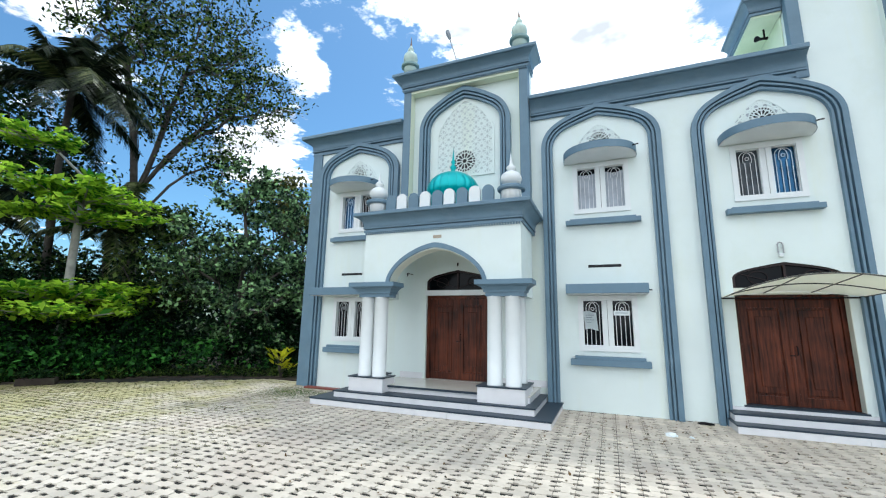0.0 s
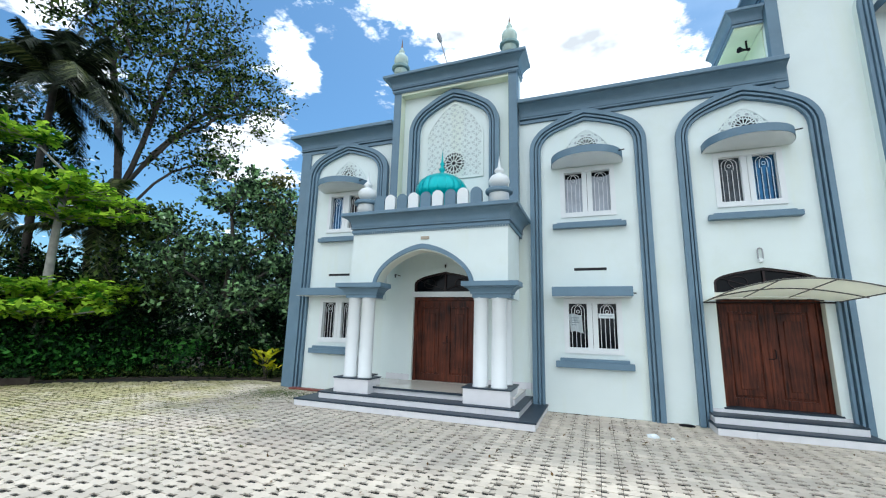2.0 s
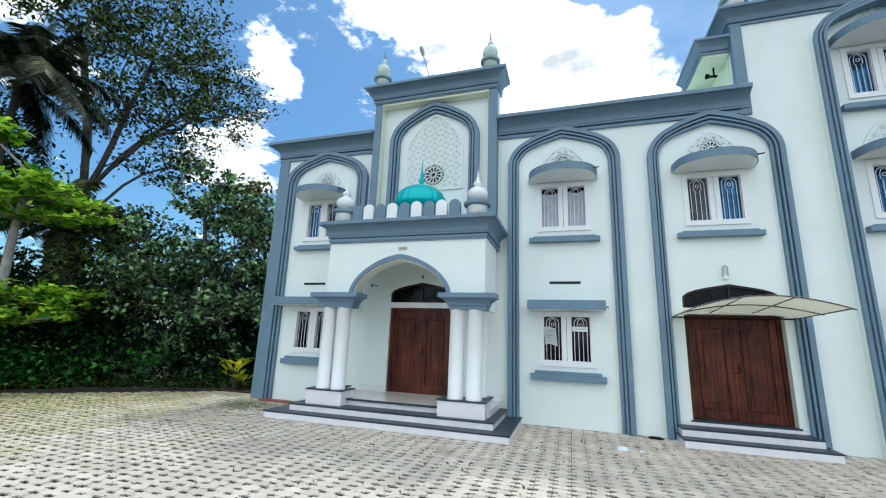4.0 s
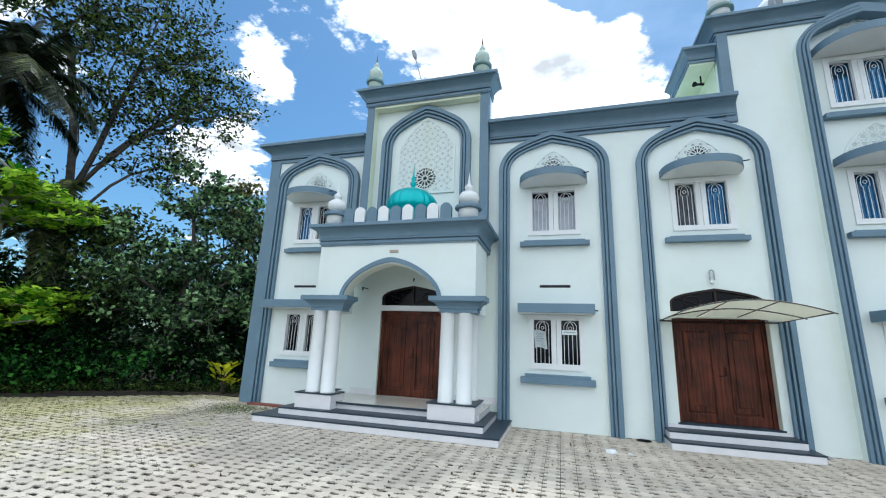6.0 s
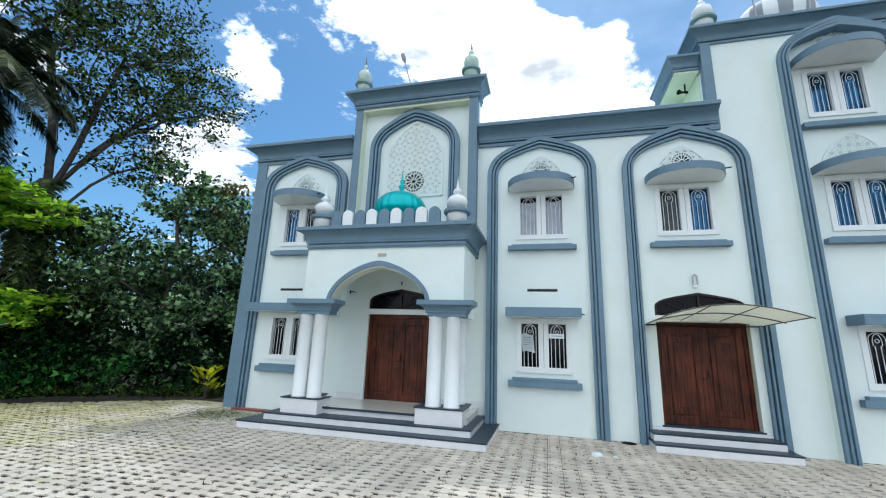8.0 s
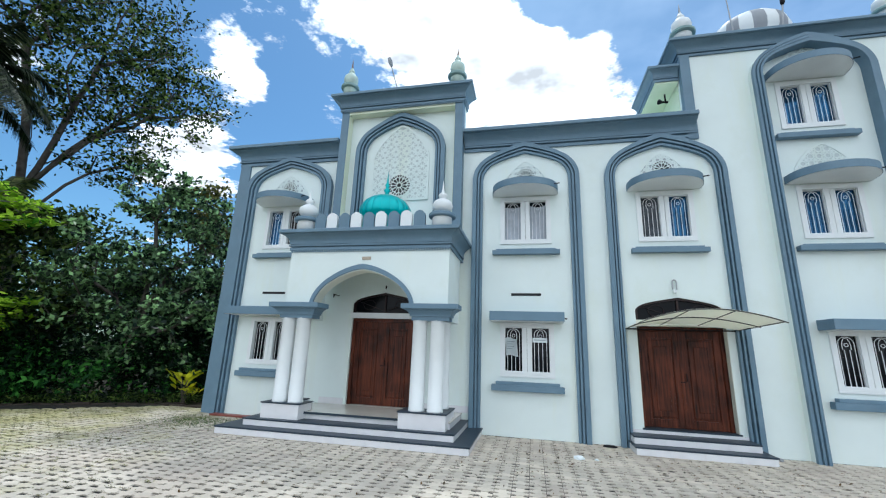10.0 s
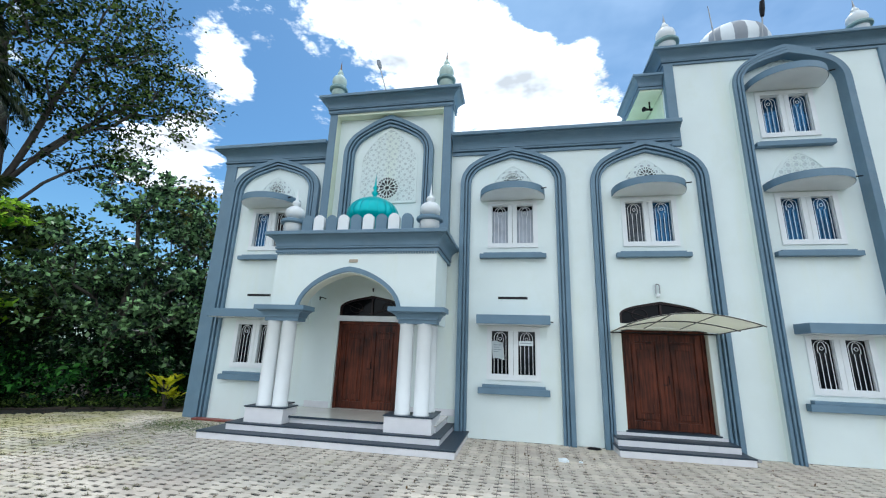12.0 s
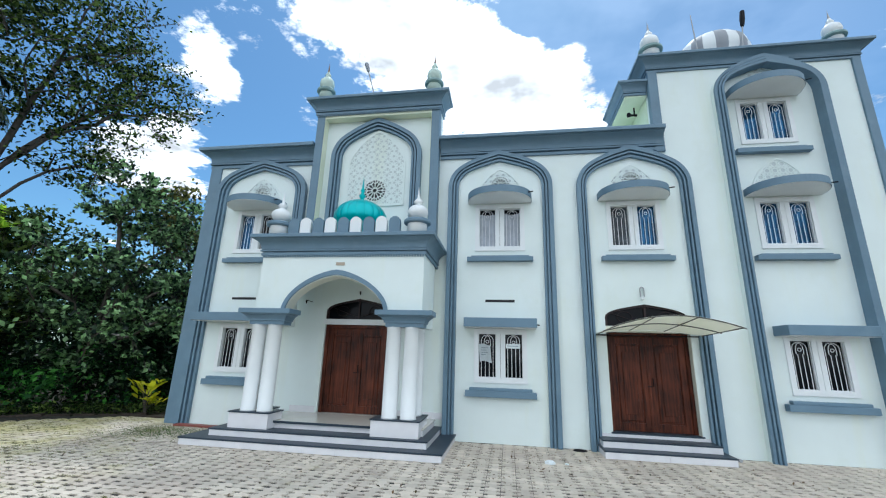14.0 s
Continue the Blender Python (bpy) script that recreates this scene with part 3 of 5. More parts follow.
def window(cx, z, glass, curtain=False, sill_label=""):
    """A two-light window; z is the lower edge of its surround."""
    h = 1.17
    bm = boxes((cx - 0.59, cx - 0.49, -0.03, 0.12, z, z + h), (cx + 0.49, cx + 0.59, -0.03, 0.12, z, z + h),
               (cx - 0.49, cx + 0.49, -0.03, 0.12, z + h - 0.10, z + h), (cx - 0.49, cx + 0.49, -0.03, 0.12, z, z + 0.11))
    win = part("window", bm, TRIM_WHITE, mosque, "white painted two-light window with an iron grille")
    for s, g in zip((-1, 1), glass):
        c = cx + s * 0.295
        part("mullion", boxes((cx + min(s * 0.004, s * 0.10), cx + max(s * 0.004, s * 0.10), -0.015, 0.12, z + 0.11, z + h - 0.10)), TRIM_WHITE, win)
        part("sash", boxes((c - 0.195, c - 0.185, 0.015, 0.07, z + 0.11, z + h - 0.10), (c + 0.185, c + 0.195, 0.015, 0.07, z + 0.11, z + h - 0.10),
                           (c - 0.185, c + 0.185, 0.015, 0.07, z + 0.11, z + 0.122), (c - 0.185, c + 0.185, 0.015, 0.07, z + h - 0.112, z + h - 0.10)), TRIM_WHITE, win)
        part("pane", boxes((c - 0.185, c + 0.185, 0.075, 0.083, z + 0.122, z + h - 0.112)), g, win)
        part("grille", grille(c, z + 0.122, z + h - 0.112, 0.37), GRILLE, win, "white wrought iron grille")
        if curtain:
            cb = bmesh.new()
            n = 15
            low, high = [], []
            for i in range(n):
                x = c - 0.183 + 0.366 * i / (n - 1)
                yy = 0.071 - 0.003 * math.sin(i * 2.4)
                low.append(cb.verts.new((x, yy, z + 0.137)))
                high.append(cb.verts.new((x, yy, z + h - 0.255 + 0.035 * abs(i / (n - 1) - 0.5) * 2 + (0.05 if s > 0 else 0) * abs(i / (n - 1) - 0.5))))
            for i in range(n - 1):
                cb.faces.new((low[i], low[i + 1], high[i + 1], high[i]))
            part("curtain", cb, CURTAIN, win, "pale grey curtain behind the bars", True)
    if z == Z1:
        slab = boxes((cx - 0.68, cx + 0.68, -0.13, -0.001, z - 0.165, z - 0.10), (cx - 0.77, cx + 0.77, -0.16, -0.001, z - 0.295, z - 0.165), bevel=0.008)
    else:
        slab = boxes((cx - 0.68, cx + 0.68, -0.11, -0.001, z - 0.165, z - 0.13), (cx - 0.77, cx + 0.77, -0.15, -0.001, z - 0.270, z - 0.165), bevel=0.008)
    part("sill", slab, BLUE, win)
    return win


def round_hood(cx, z):
    """A half-round slab over an upper window, with a lighter underside and a drain pipe."""
    bm = bmesh.new()
    a, out, t = 0.77, 0.76, 0.165
    n = 28
    rim = [(cx - a * math.cos(math.pi * i / n), -0.04 - out * math.sin(math.pi * i / n) ** 0.85) for i in range(n + 1)]
    pts = [(cx - a, 0.0)] + rim + [(cx + a, 0.0)]
    top = [bm.verts.new((x, y, z + t)) for x, y in pts]
    bot = [bm.verts.new((x, y, z)) for x, y in pts]
    bm.faces.new(top)
    for i in range(len(pts) - 1):
        bm.faces.new((top[i], bot[i], bot[i + 1], top[i + 1]))
    bm.faces.new((top[-1], bot[-1], bot[0], top[0]))
    hood = part("window_hood", bm, BLUE, mosque, "half-round blue-grey concrete sunshade")
    ub = bmesh.new()
    lo = [ub.verts.new((cx + (x - cx) * 0.985, y * 0.985 - 0.002, z - 0.006)) for x, y in pts]
    hi = [ub.verts.new((cx + (x - cx) * 0.985, y * 0.985 - 0.002, z + 0.004)) for x, y in pts]
    ub.faces.new(lo)
    for i in range(len(pts)):
        j = (i + 1) % len(pts)
        ub.faces.new((lo[i], lo[j], hi[j], hi[i]))
    part("underside", ub, TRIM_WHITE, hood, "white painted underside")
    pb = tube(bmesh.new(), [(cx + a * 0.80, -0.42, z + 0.10), (cx + a * 0.80 + 0.17, -0.48, z + 0.10)], 0.014, 8)
    part("drain_pipe", pb, BLACK, hood)


def box_hood(cx, z, x0=None, x1=None):
    x0, x1 = (cx - 0.79 if x0 is None else x0), (cx + 0.79 if x1 is None else x1)
    hood = part("window_hood", boxes((x0, x1, -0.50, -0.001, z, z + 0.20), bevel=0.01), BLUE, mosque, "flat blue-grey concrete sunshade")
    part("underside", boxes((x0 + 0.02, x1 - 0.02, -0.48, -0.002, z - 0.006, z + 0.002)), TRIM_WHITE, hood)
    part("drain_pipe", tube(bmesh.new(), [(x1 - 0.01, -0.40, z + 0.07), (x1 + 0.06, -0.42, z + 0.06)], 0.013, 8), BLACK, hood)


def inside(curve, z0, x, z):
    if z < z0:
        return False
    for (xa, za), (xb, zb) in zip(curve, curve[1:]):
        if min(xa, xb) <= x <= max(xa, xb) and abs(xb - xa) > 1e-6:
            return z <= za + (zb - za) * (x - xa) / (xb - xa)
    return False


def rib(bm, x0, z0, x1, z1, y, w=0.012, d=0.02):
    dx, dz = x1 - x0, z1 - z0
    ln = math.hypot(dx, dz) or 1
    nx, nz = -dz / ln * w / 2, dx / ln * w / 2
    f = [bm.verts.new(p) for p in ((x0 + nx, y - d, z0 + nz), (x1 + nx, y - d, z1 + nz), (x1 - nx, y - d, z1 - nz), (x0 - nx, y - d, z0 - nz))]
    b = [bm.verts.new(p) for p in ((x0 + nx, y, z0 + nz), (x1 + nx, y, z1 + nz), (x1 - nx, y, z1 - nz), (x0 - nx, y, z0 - nz))]
    bm.faces.new(f)
    for i in range(4):
        bm.faces.new((f[i], b[i], b[(i + 1) % 4], f[(i + 1) % 4]))


def head(cx, a, zs, h):
    """The pointed head of a lattice: convex flanks that meet in a sharp point."""
    us = [-1 + k / 14 for k in range(29)]
    return [(cx + a * u, zs + h * (1 - abs(u) ** 1.35) ** 0.72) for u in us]


def lattice(cx, a, zs, h, z0, cell, rose=None, y=-0.004, ground=None, bar=0.010):
    """A lattice panel of eight-pointed stars in a pointed arch, the shade of its holes painted on a solid plate; rose:
    centre height and radius of a rosette on a dark disc.
    """
    curve = head(cx, a, zs, h)
    plate = part("lattice_panel", under_arch(curve, z0, y - 0.012, y), ground or WHITE, mosque, "white carved lattice screen in a pointed arch")
    bm = bmesh.new()
    m, top = cell, zs + h
    x = cx - math.ceil(a / m) * m

    def put(xa, za, xb, zb, w=bar):
        for f in (0.02, 0.98):
            if not inside(curve, z0, xa + (xb - xa) * f, za + (zb - za) * f):
                return
        if rose and math.hypot((xa + xb) / 2 - cx, (za + zb) / 2 - rose[0]) < rose[1]:
            return
        rib(bm, xa, za, xb, zb, y - 0.012, w, 0.008 + 0.0005 * (len(bm.verts) // 8 % 13))
    while x < cx + a + m:
        z = z0
        while z < top:
            c = (x + m / 2, z + m / 2)
            p8 = [(c[0] + 0.36 * m * math.cos(math.pi * i / 4 + math.pi / 8), c[1] + 0.36 * m * math.sin(math.pi * i / 4 + math.pi / 8)) for i in range(8)]
            if m > 0.25:
                # a rosette within each star
                p4 = [(c[0] + 0.17 * m * math.cos(math.pi * i / 4), c[1] + 0.17 * m * math.sin(math.pi * i / 4)) for i in range(8)]
                for i in range(8):
                    put(*p4[i], *p4[(i + 1) % 8])
                    put(*p4[i], *p8[i])
                    put(*p4[i], *p8[i - 1])
            for i in range(8):
                put(*p8[i], *p8[(i + 1) % 8])
                q = (c[0] + 0.5 * m * math.cos(math.pi * i / 4), c[1] + 0.5 * m * math.sin(math.pi * i / 4)) if i % 2 == 0 else (c[0] + 0.70 * m * math.cos(math.pi * i / 4), c[1] + 0.70 * m * math.sin(math.pi * i / 4))
                put(*p8[i], *q); put(*p8[i - 1], *q)
            z += m
        x += m
    o = head(cx, a + 0.03, zs, h + 0.04)
    i2 = head(cx, a - 0.02, zs, h - 0.03)
    o = [(cx - a - 0.03, z0 - 0.03)] + o + [(cx + a + 0.03, z0 - 0.03)]
    i2 = [(cx - a + 0.02, z0 - 0.03)] + i2 + [(cx + a - 0.02, z0 - 0.03)]
    sweep_band(bm, o, i2, y, 0.03, [(0, 0), (0, 1), (1, 1), (1, 0)])
    box(bm, cx - a, cx + a, y - 0.03, y, z0 - 0.03, z0 + 0.02)
    part("tracery", bm, WHITE, plate)
    if rose:
        zc, r = rose
        db = bmesh.new()
        n = 32
        disc = [(cx + r * math.cos(2 * math.pi * i / n), max(z0 + 0.02, zc + r * math.sin(2 * math.pi * i / n))) for i in range(n)]
        f = [db.verts.new((px, y - 0.016, pz)) for px, pz in disc]
        b = [db.verts.new((px, y - 0.010, pz)) for px, pz in disc]
        db.faces.new(f)
        for i in range(n):
            db.faces.new((f[i], b[i], b[(i + 1) % n], f[(i + 1) % n]))
        bmesh.ops.remove_doubles(db, verts=db.verts[:], dist=0.0005)
        part("opening", db, DARK, plate, "dark disc that stands for the pierced rosette")
        rb = bmesh.new()
        arms = 12
        for i in range(arms):
            t, t2, th = 2 * math.pi * i / arms, 2 * math.pi * (i + 1) / arms, 2 * math.pi * (i + 0.5) / arms
            P = lambda q, ang: (cx + q * r * math.cos(ang), zc + q * r * math.sin(ang))
            for a0, b0 in ((P(0.22, t), P(0.62, t)), (P(0.22, t), P(0.22, t2)), (P(0.62, t), P(0.80, th)), (P(0.62, t2), P(0.80, th)), (P(0.80, th), P(1.0, th)), (P(0.62, t), P(1.0, t)), (P(1.0, t), P(1.0, t2))):
                if min(a0[1], b0[1]) > z0:
                    rib(rb, *a0, *b0, y - 0.014, 0.020, 0.016 + 0.0005 * (len(rb.verts) // 8 % 13))
        part("rosette", rb, WHITE, plate)


for key, zz in (("L", (Z1, Z2)), ("B", (Z1, Z2)), ("C", (Z2,)), ("D", (Z1, Z2, Z3))):
    for z in zz:
        if z == Z1:
            g = (GLASS_DARK, GLASS_DARK)
        else:
            g = {"L": (GLASS_BLUE, GLASS_DARK), "B": (GLASS_DARK, GLASS_DARK), "C": (GLASS_GREY, GLASS_BLUE), "D": (GLASS_BLUE, GLASS_BLUE)}[key]
        window(BAYS[key] + (SHIFT.get((key, 1), 0) if z == Z1 else SHIFT.get((key, 3), 0) if z == Z3 else 0), z, g, curtain=(key == "B" and z == Z2))
for key, z in (("L", Z2), ("B", Z2), ("C", Z2), ("D", Z2), ("D", Z3)):
    round_hood(BAYS[key] + (SHIFT.get((key, 3), 0) if z == Z3 else 0), z + 1.21)
    if z == Z2:
        lattice(BAYS[key] + 0.02, 0.57, z + 1.45, 0.67, z + 1.42, 0.15 if key != "D" else 0.16, (z + 1.70, 0.23) if key != "D" else None, ground=OPENING_SHADE if key != "D" else SCREEN, bar=0.026 if key != "D" else 0.018)
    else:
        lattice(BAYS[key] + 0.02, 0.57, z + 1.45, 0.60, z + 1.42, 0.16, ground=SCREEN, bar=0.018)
box_hood(BAYS["B"], 2.42)
box_hood(BAYS["D"], 2.38, BAYS["D"] - 0.66, BAYS["D"] + 0.92)
box_hood(BAYS["L"], 2.45, -7.60, -5.30)
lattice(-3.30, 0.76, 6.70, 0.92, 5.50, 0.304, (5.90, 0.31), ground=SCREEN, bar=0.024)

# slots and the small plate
# dark strips on the wall face give the slots their shade
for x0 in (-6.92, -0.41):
    part("vent_slot", boxes((x0, x0 + 0.67, -0.004, 0.01, 3.018, 3.078)), DARK, mosque, "dark strip that stands for a narrow ventilation slot")


# ---- doors ----
def double_door(x0, x1, z0, z1, y, name_label, sill):
    """Panelled double teak door in a teak frame."""
    bm = boxes((x0, x0 + 0.08, y - 0.03, y + 0.12, z0, z1), (x1 - 0.08, x1, y - 0.03, y + 0.12, z0, z1), (x0 + 0.08, x1 - 0.08, y - 0.03, y + 0.12, z1 - 0.08, z1), bevel=0.006)
    d = part("door", bm, TEAK, mosque, name_label)
    mid = (x0 + x1) / 2
    for s in (-1, 1):
        a, b = (x0 + 0.083, mid - 0.003) if s < 0 else (mid + 0.003, x1 - 0.083)
        w = b - a
        leaf = boxes((a, b, y + 0.03, y + 0.06, z0 + 0.01, z1 - 0.083))
        # stiles, rails and raised panels
        box(leaf, a, a + 0.13, y, y + 0.03, z0 + 0.01, z1 - 0.083, bevel=0.004)
        box(leaf, b - 0.13, b, y, y + 0.03, z0 + 0.01, z1 - 0.083, bevel=0.004)
        for za, zb in ((z0 + 0.01, z0 + 0.17), (z1 - 0.24, z1 - 0.083)):
            box(leaf, a + 0.13, b - 0.13, y, y + 0.03, za, zb, bevel=0.004)
        box(leaf, a + 0.16, b - 0.16, y + 0.004, y + 0.03, z0 + 0.21, z1 - 0.28, bevel=0.012)
        box(leaf, a + 0.25, b - 0.25, y - 0.016, y + 0.004, z0 + 0.33, z1 - 0.41, bevel=0.009)
        ob = part("door_leaf", leaf, TEAK, d)
    part("cover_strip", boxes((mid - 0.03, mid + 0.03, y - 0.012, y, z0 + 0.01, z1 - 0.083), bevel=0.004), TEAK, d)
    hb = bmesh.new()
    tube(hb, [(mid + 0.07, y - 0.005, z0 + 0.92), (mid + 0.07, y - 0.05, z0 + 0.94), (mid + 0.07, y - 0.05, z0 + 1.06), (mid + 0.07, y - 0.005, z0 + 1.08)], 0.010, 6)
    part("door_handle", hb, BLACK, d, "black metal pull handle")
    part("latch", boxes((mid - 0.045, mid + 0.045, y - 0.02, y - 0.012, z0 + 0.90, z0 + 0.92)), BLACK, d)
    part("threshold", boxes((x0 - 0.03, x1 + 0.03, -0.025, -0.0015, z0 - 0.026, z0 + 0.005), (x0 + 0.0005, x1 - 0.0005, -0.0015, y + 0.1, z0 - 0.002, z0 + 0.005)), sill, d)
    return d


def transom(x0, x1, z0, h, y):
    """A dark fanlight with a pointed head in a rectangular opening."""
    c, a = (x0 + x1) / 2, (x1 - x0) / 2
    def fan(w, f):
        return [(c - w * math.cos(math.pi * k / 32), z0 + h * 0.38 + f * (0.52 * (1 - abs(math.cos(math.pi * k / 32))) + 0.48 * math.sqrt(1 - abs(math.cos(math.pi * k / 32)) ** 5))) for k in range(33)]
    curve = fan(a, h * 0.58)
    part("transom_head", over_arch(curve, z0 + h + 0.06, 0.002, 0.22), WHITE, mosque)
    fr = bmesh.new()
    inner = fan(a - 0.05, h * 0.58 - 0.05)
    sweep_band(fr, [(x0, z0)] + curve + [(x1, z0)], [(x0 + 0.05, z0)] + inner + [(x1 - 0.05, z0)], y + 0.03, 0.06, [(0, 0), (0, 1), (1, 1), (1, 0)])
    box(fr, c - 0.02, c + 0.02, y - 0.01, y + 0.03, z0, z0 + h * 0.9)
    for s in (-1, 1):
        tube(fr, [(c + s * a * 0.5 + 0.16 * math.cos(t), y, z0 + 0.20 + 0.12 * math.sin(t)) for t in np.linspace(0, 2 * math.pi, 13)], 0.007, 5)
        tube(fr, [(c, y, z0 + 0.05), (c + s * a * 0.9, y, z0 + 0.30)], 0.007, 5)
    t = part("fanlight", fr, DARK_WOOD, mosque, "dark wooden fanlight frame with scroll bars")
    part("pane", under_arch(fan(a - 0.03, h * 0.58 - 0.02), z0, y + 0.035, y + 0.045), GLASS_FAN, t)


double_door(DOOR_C[0], DOOR_C[1], 0.37, 2.40, 0.19, "dark varnished teak panelled double door, closed", GRANITE)
for x in (DOOR_C[0] + 0.0005, DOOR_C[1] - 0.0085):
    part("reveal", boxes((x, x + 0.008, 0.003, 0.157, 0.372, 2.398)), SOFFIT, mosque, "cream liner on the door reveal")
part("lintel", boxes((DOOR_C[0], DOOR_C[1], 0.002, 0.2, 2.40, 2.53)), SOFFIT, mosque)
transom(DOOR_C[0], DOOR_C[1], 2.53, 0.50, 0.06)
double_door(DOOR_P[0], DOOR_P[1], 0.42, 2.44, 0.10, "dark varnished teak panelled double door under the porch, closed", FLOOR_TILE)
part("lintel", boxes((DOOR_P[0] - 0.04, DOOR_P[1] + 0.04, -0.02, 0.2, 2.44, 2.57)), TRIM_WHITE, mosque)
transom(DOOR_P[0], DOOR_P[1], 2.57, 0.52, 0.06)

# side entrance steps
steps = thing("entrance_steps", "white tiled steps with dark granite nosings at the side door", "steps")
part("tread", boxes((1.90, 4.18, -0.70, -0.002, 0, 0.115), bevel=0.004), TILE_WHITE, steps)
part("nosing", boxes((1.885, 4.195, -0.715, -0.002, 0.117, 0.145), bevel=0.006), GRANITE, steps)
part("tread", boxes((1.93, 4.08, -0.42, -0.002, 0.146, 0.255)), TILE_WHITE, steps)
part("nosing", boxes((1.92, 4.09, -0.435, -0.002, 0.256, 0.283), bevel=0.006), GRANITE, steps)
part("skirting", boxes((1.99, 4.06, -0.03, -0.002, 0.285, 0.342)), TILE_WHITE, steps)


# ---- the porch ----
PC, PF = -3.40, -1.50          # centre and front of the porch
porch = thing("entrance_porch", "white columned porch with a pointed arch and blue-grey cornice", "porch")
part("platform", boxes((-6.14, -1.05, -1.92, -0.002, 0, 0.112), bevel=0.004), TILE_WHITE, porch)
part("nosing", boxes((-6.16, -1.03, -1.94, -0.002, 0.114, 0.143), bevel=0.006), GRANITE, porch, "dark grey granite tread")
part("platform", boxes((-5.72, -1.37, -1.66, -0.002, 0.144, 0.25)), TILE_WHITE, porch)
part("nosing", boxes((-5.74, -1.35, -1.68, -0.002, 0.252, 0.28), bevel=0.006), GRANITE, porch, "dark grey granite tread")
part("platform", boxes((-5.36, -1.52, -1.28, -0.002, 0.281, 0.395)), TILE_WHITE, porch)
part("floor", boxes((-5.38, -1.50, -1.31, -0.002, 0.397, 0.42), bevel=0.004), FLOOR_TILE, porch, "cream polished floor tiles")
part("nosing", boxes((-4.62, -2.45, -1.335, -1.311, 0.380, 0.421)), GRANITE, porch)


def riser_tiles(parent, x0, x1, y, z0, z1, width=0.60):
    """White tiles on a riser, 3 mm apart, on one shared mesh."""
    n = max(1, round((x1 - x0) / width))
    w = (x1 - x0) / n
    me = None
    for k in range(n):
        if me is None:
            t = part("tile", boxes((0.0015, w - 0.0015, -0.008, -0.001, z0, z1)), TILE_WHITE, parent)
            me = t.data
        else:
            t = new("tile", me)
            t.parent = parent
        t.location = (x0 + k * w, y, 0)


riser_tiles(porch, -6.14, -1.05, -1.92, 0.002, 0.112)
riser_tiles(porch, -5.72, -1.37, -1.66, 0.146, 0.249)
riser_tiles(porch, -4.40, -2.42, -1.28, 0.283, 0.378)
riser_tiles(steps, 1.90, 4.18, -0.70, 0.002, 0.114)
riser_tiles(steps, 1.93, 4.08, -0.42, 0.148, 0.254)
for s in (-1, 1):
    c = PC + s * 1.47 - (0.03 if s < 0 else 0)
    x0, x1 = (-5.43, -4.58) if s < 0 else (-2.48, -1.55)
    shafts = (-5.13, -4.77) if s < 0 else (-2.17, -1.80)
    xo = shafts[0] if s < 0 else shafts[1]
    part("pedestal", boxes((x0, x1, PF - 0.05, -1.02, 0.281, 0.565), bevel=0.004), TILE_WHITE, porch)
    part("pedestal_cap", boxes((x0 - 0.02, x1 + 0.02, PF - 0.07, -1.00, 0.567, 0.592), bevel=0.005), GRANITE, porch)
    part("pedestal", boxes((xo - 0.23, xo + 0.23, -1.018, -0.62, 0.281, 0.563)), TILE_WHITE, porch)
    part("pedestal_cap", boxes((xo - 0.25, xo + 0.25, -0.998, -0.60, 0.565, 0.590)), GRANITE, porch)
    for x, y in ((shafts[0], PF + 0.12), (shafts[1], PF + 0.12), (xo, -0.82)):
        cb = lathe(bmesh.new(), x, y, [(0.0, 0.592), (0.158, 0.592), (0.158, 0.62), (0.15, 0.63), (0.148, 1.4), (0.142, 2.27), (0.152, 2.28), (0.152, 2.32), (0.0, 2.32)], 28)
        part("column", cb, TRIM_WHITE, porch, "round white column", True)
    prof = [(0, 2.31), (0.03, 2.31), (0.03, 2.385), (0.06, 2.39), (0.06, 2.42), (0.075, 2.45), (0.105, 2.49), (0.15, 2.515), (0.15, 2.53), (0.20, 2.535), (0.20, 2.63), (0, 2.63)]
    cm = bmesh.new()
    rings = []
    for o, z in prof:
        rings.append([cm.verts.new(p) for p in ((c - 0.355 - o * 1.1, PF + 0.285, z), (c - 0.355 - o * 1.1, PF - o, z), (c + 0.355 + o * 1.1, PF - o, z), (c + 0.355 + o * 1.1, PF + 0.285, z))])
    for a, b in zip(rings, rings[1:]):
        for i in range(4):
            cm.faces.new((a[i], a[(i + 1) % 4], b[(i + 1) % 4], b[i]))
    cm.faces.new(rings[0][::-1]); cm.faces.new(rings[-1])
    part("capital", cm, BLUE, porch, "stepped blue-grey capital block")
for xa, xb in ((-4.98, -4.36), (-2.60, -1.36)):
    part("skirting", boxes((xa, xb, -0.014, -0.001, 0.422, 0.56)), TILE_WHITE, porch)
HP = 1.81


def porch_arch(a, h):
    us = [-math.cos(math.pi * k / 40) for k in range(41)]
    return [(PC - 0.06 + a * u, 2.60 + h * (1 - abs(u) ** 1.5) ** 0.54) for u in us]


curve = porch_arch(1.085, 0.755)
full = [(PC - HP, 2.632)] + [(p[0], max(p[1], 2.632)) for p in curve] + [(PC + HP, 2.632)]
part("arch_wall", over_arch(full, 3.82, PF, PF + 0.30), WHITE, porch)
o2 = porch_arch(1.165, 0.875)
i2 = porch_arch(1.081, 0.77)
part("arch_soffit", sweep_band(bmesh.new(), porch_arch(1.084, 0.754), porch_arch(1.072, 0.742), PF + 0.302, 0.296, [(0, 0), (0, 1), (1, 1), (1, 0)]), SOFFIT, porch, "cream painted reveal of the arch")
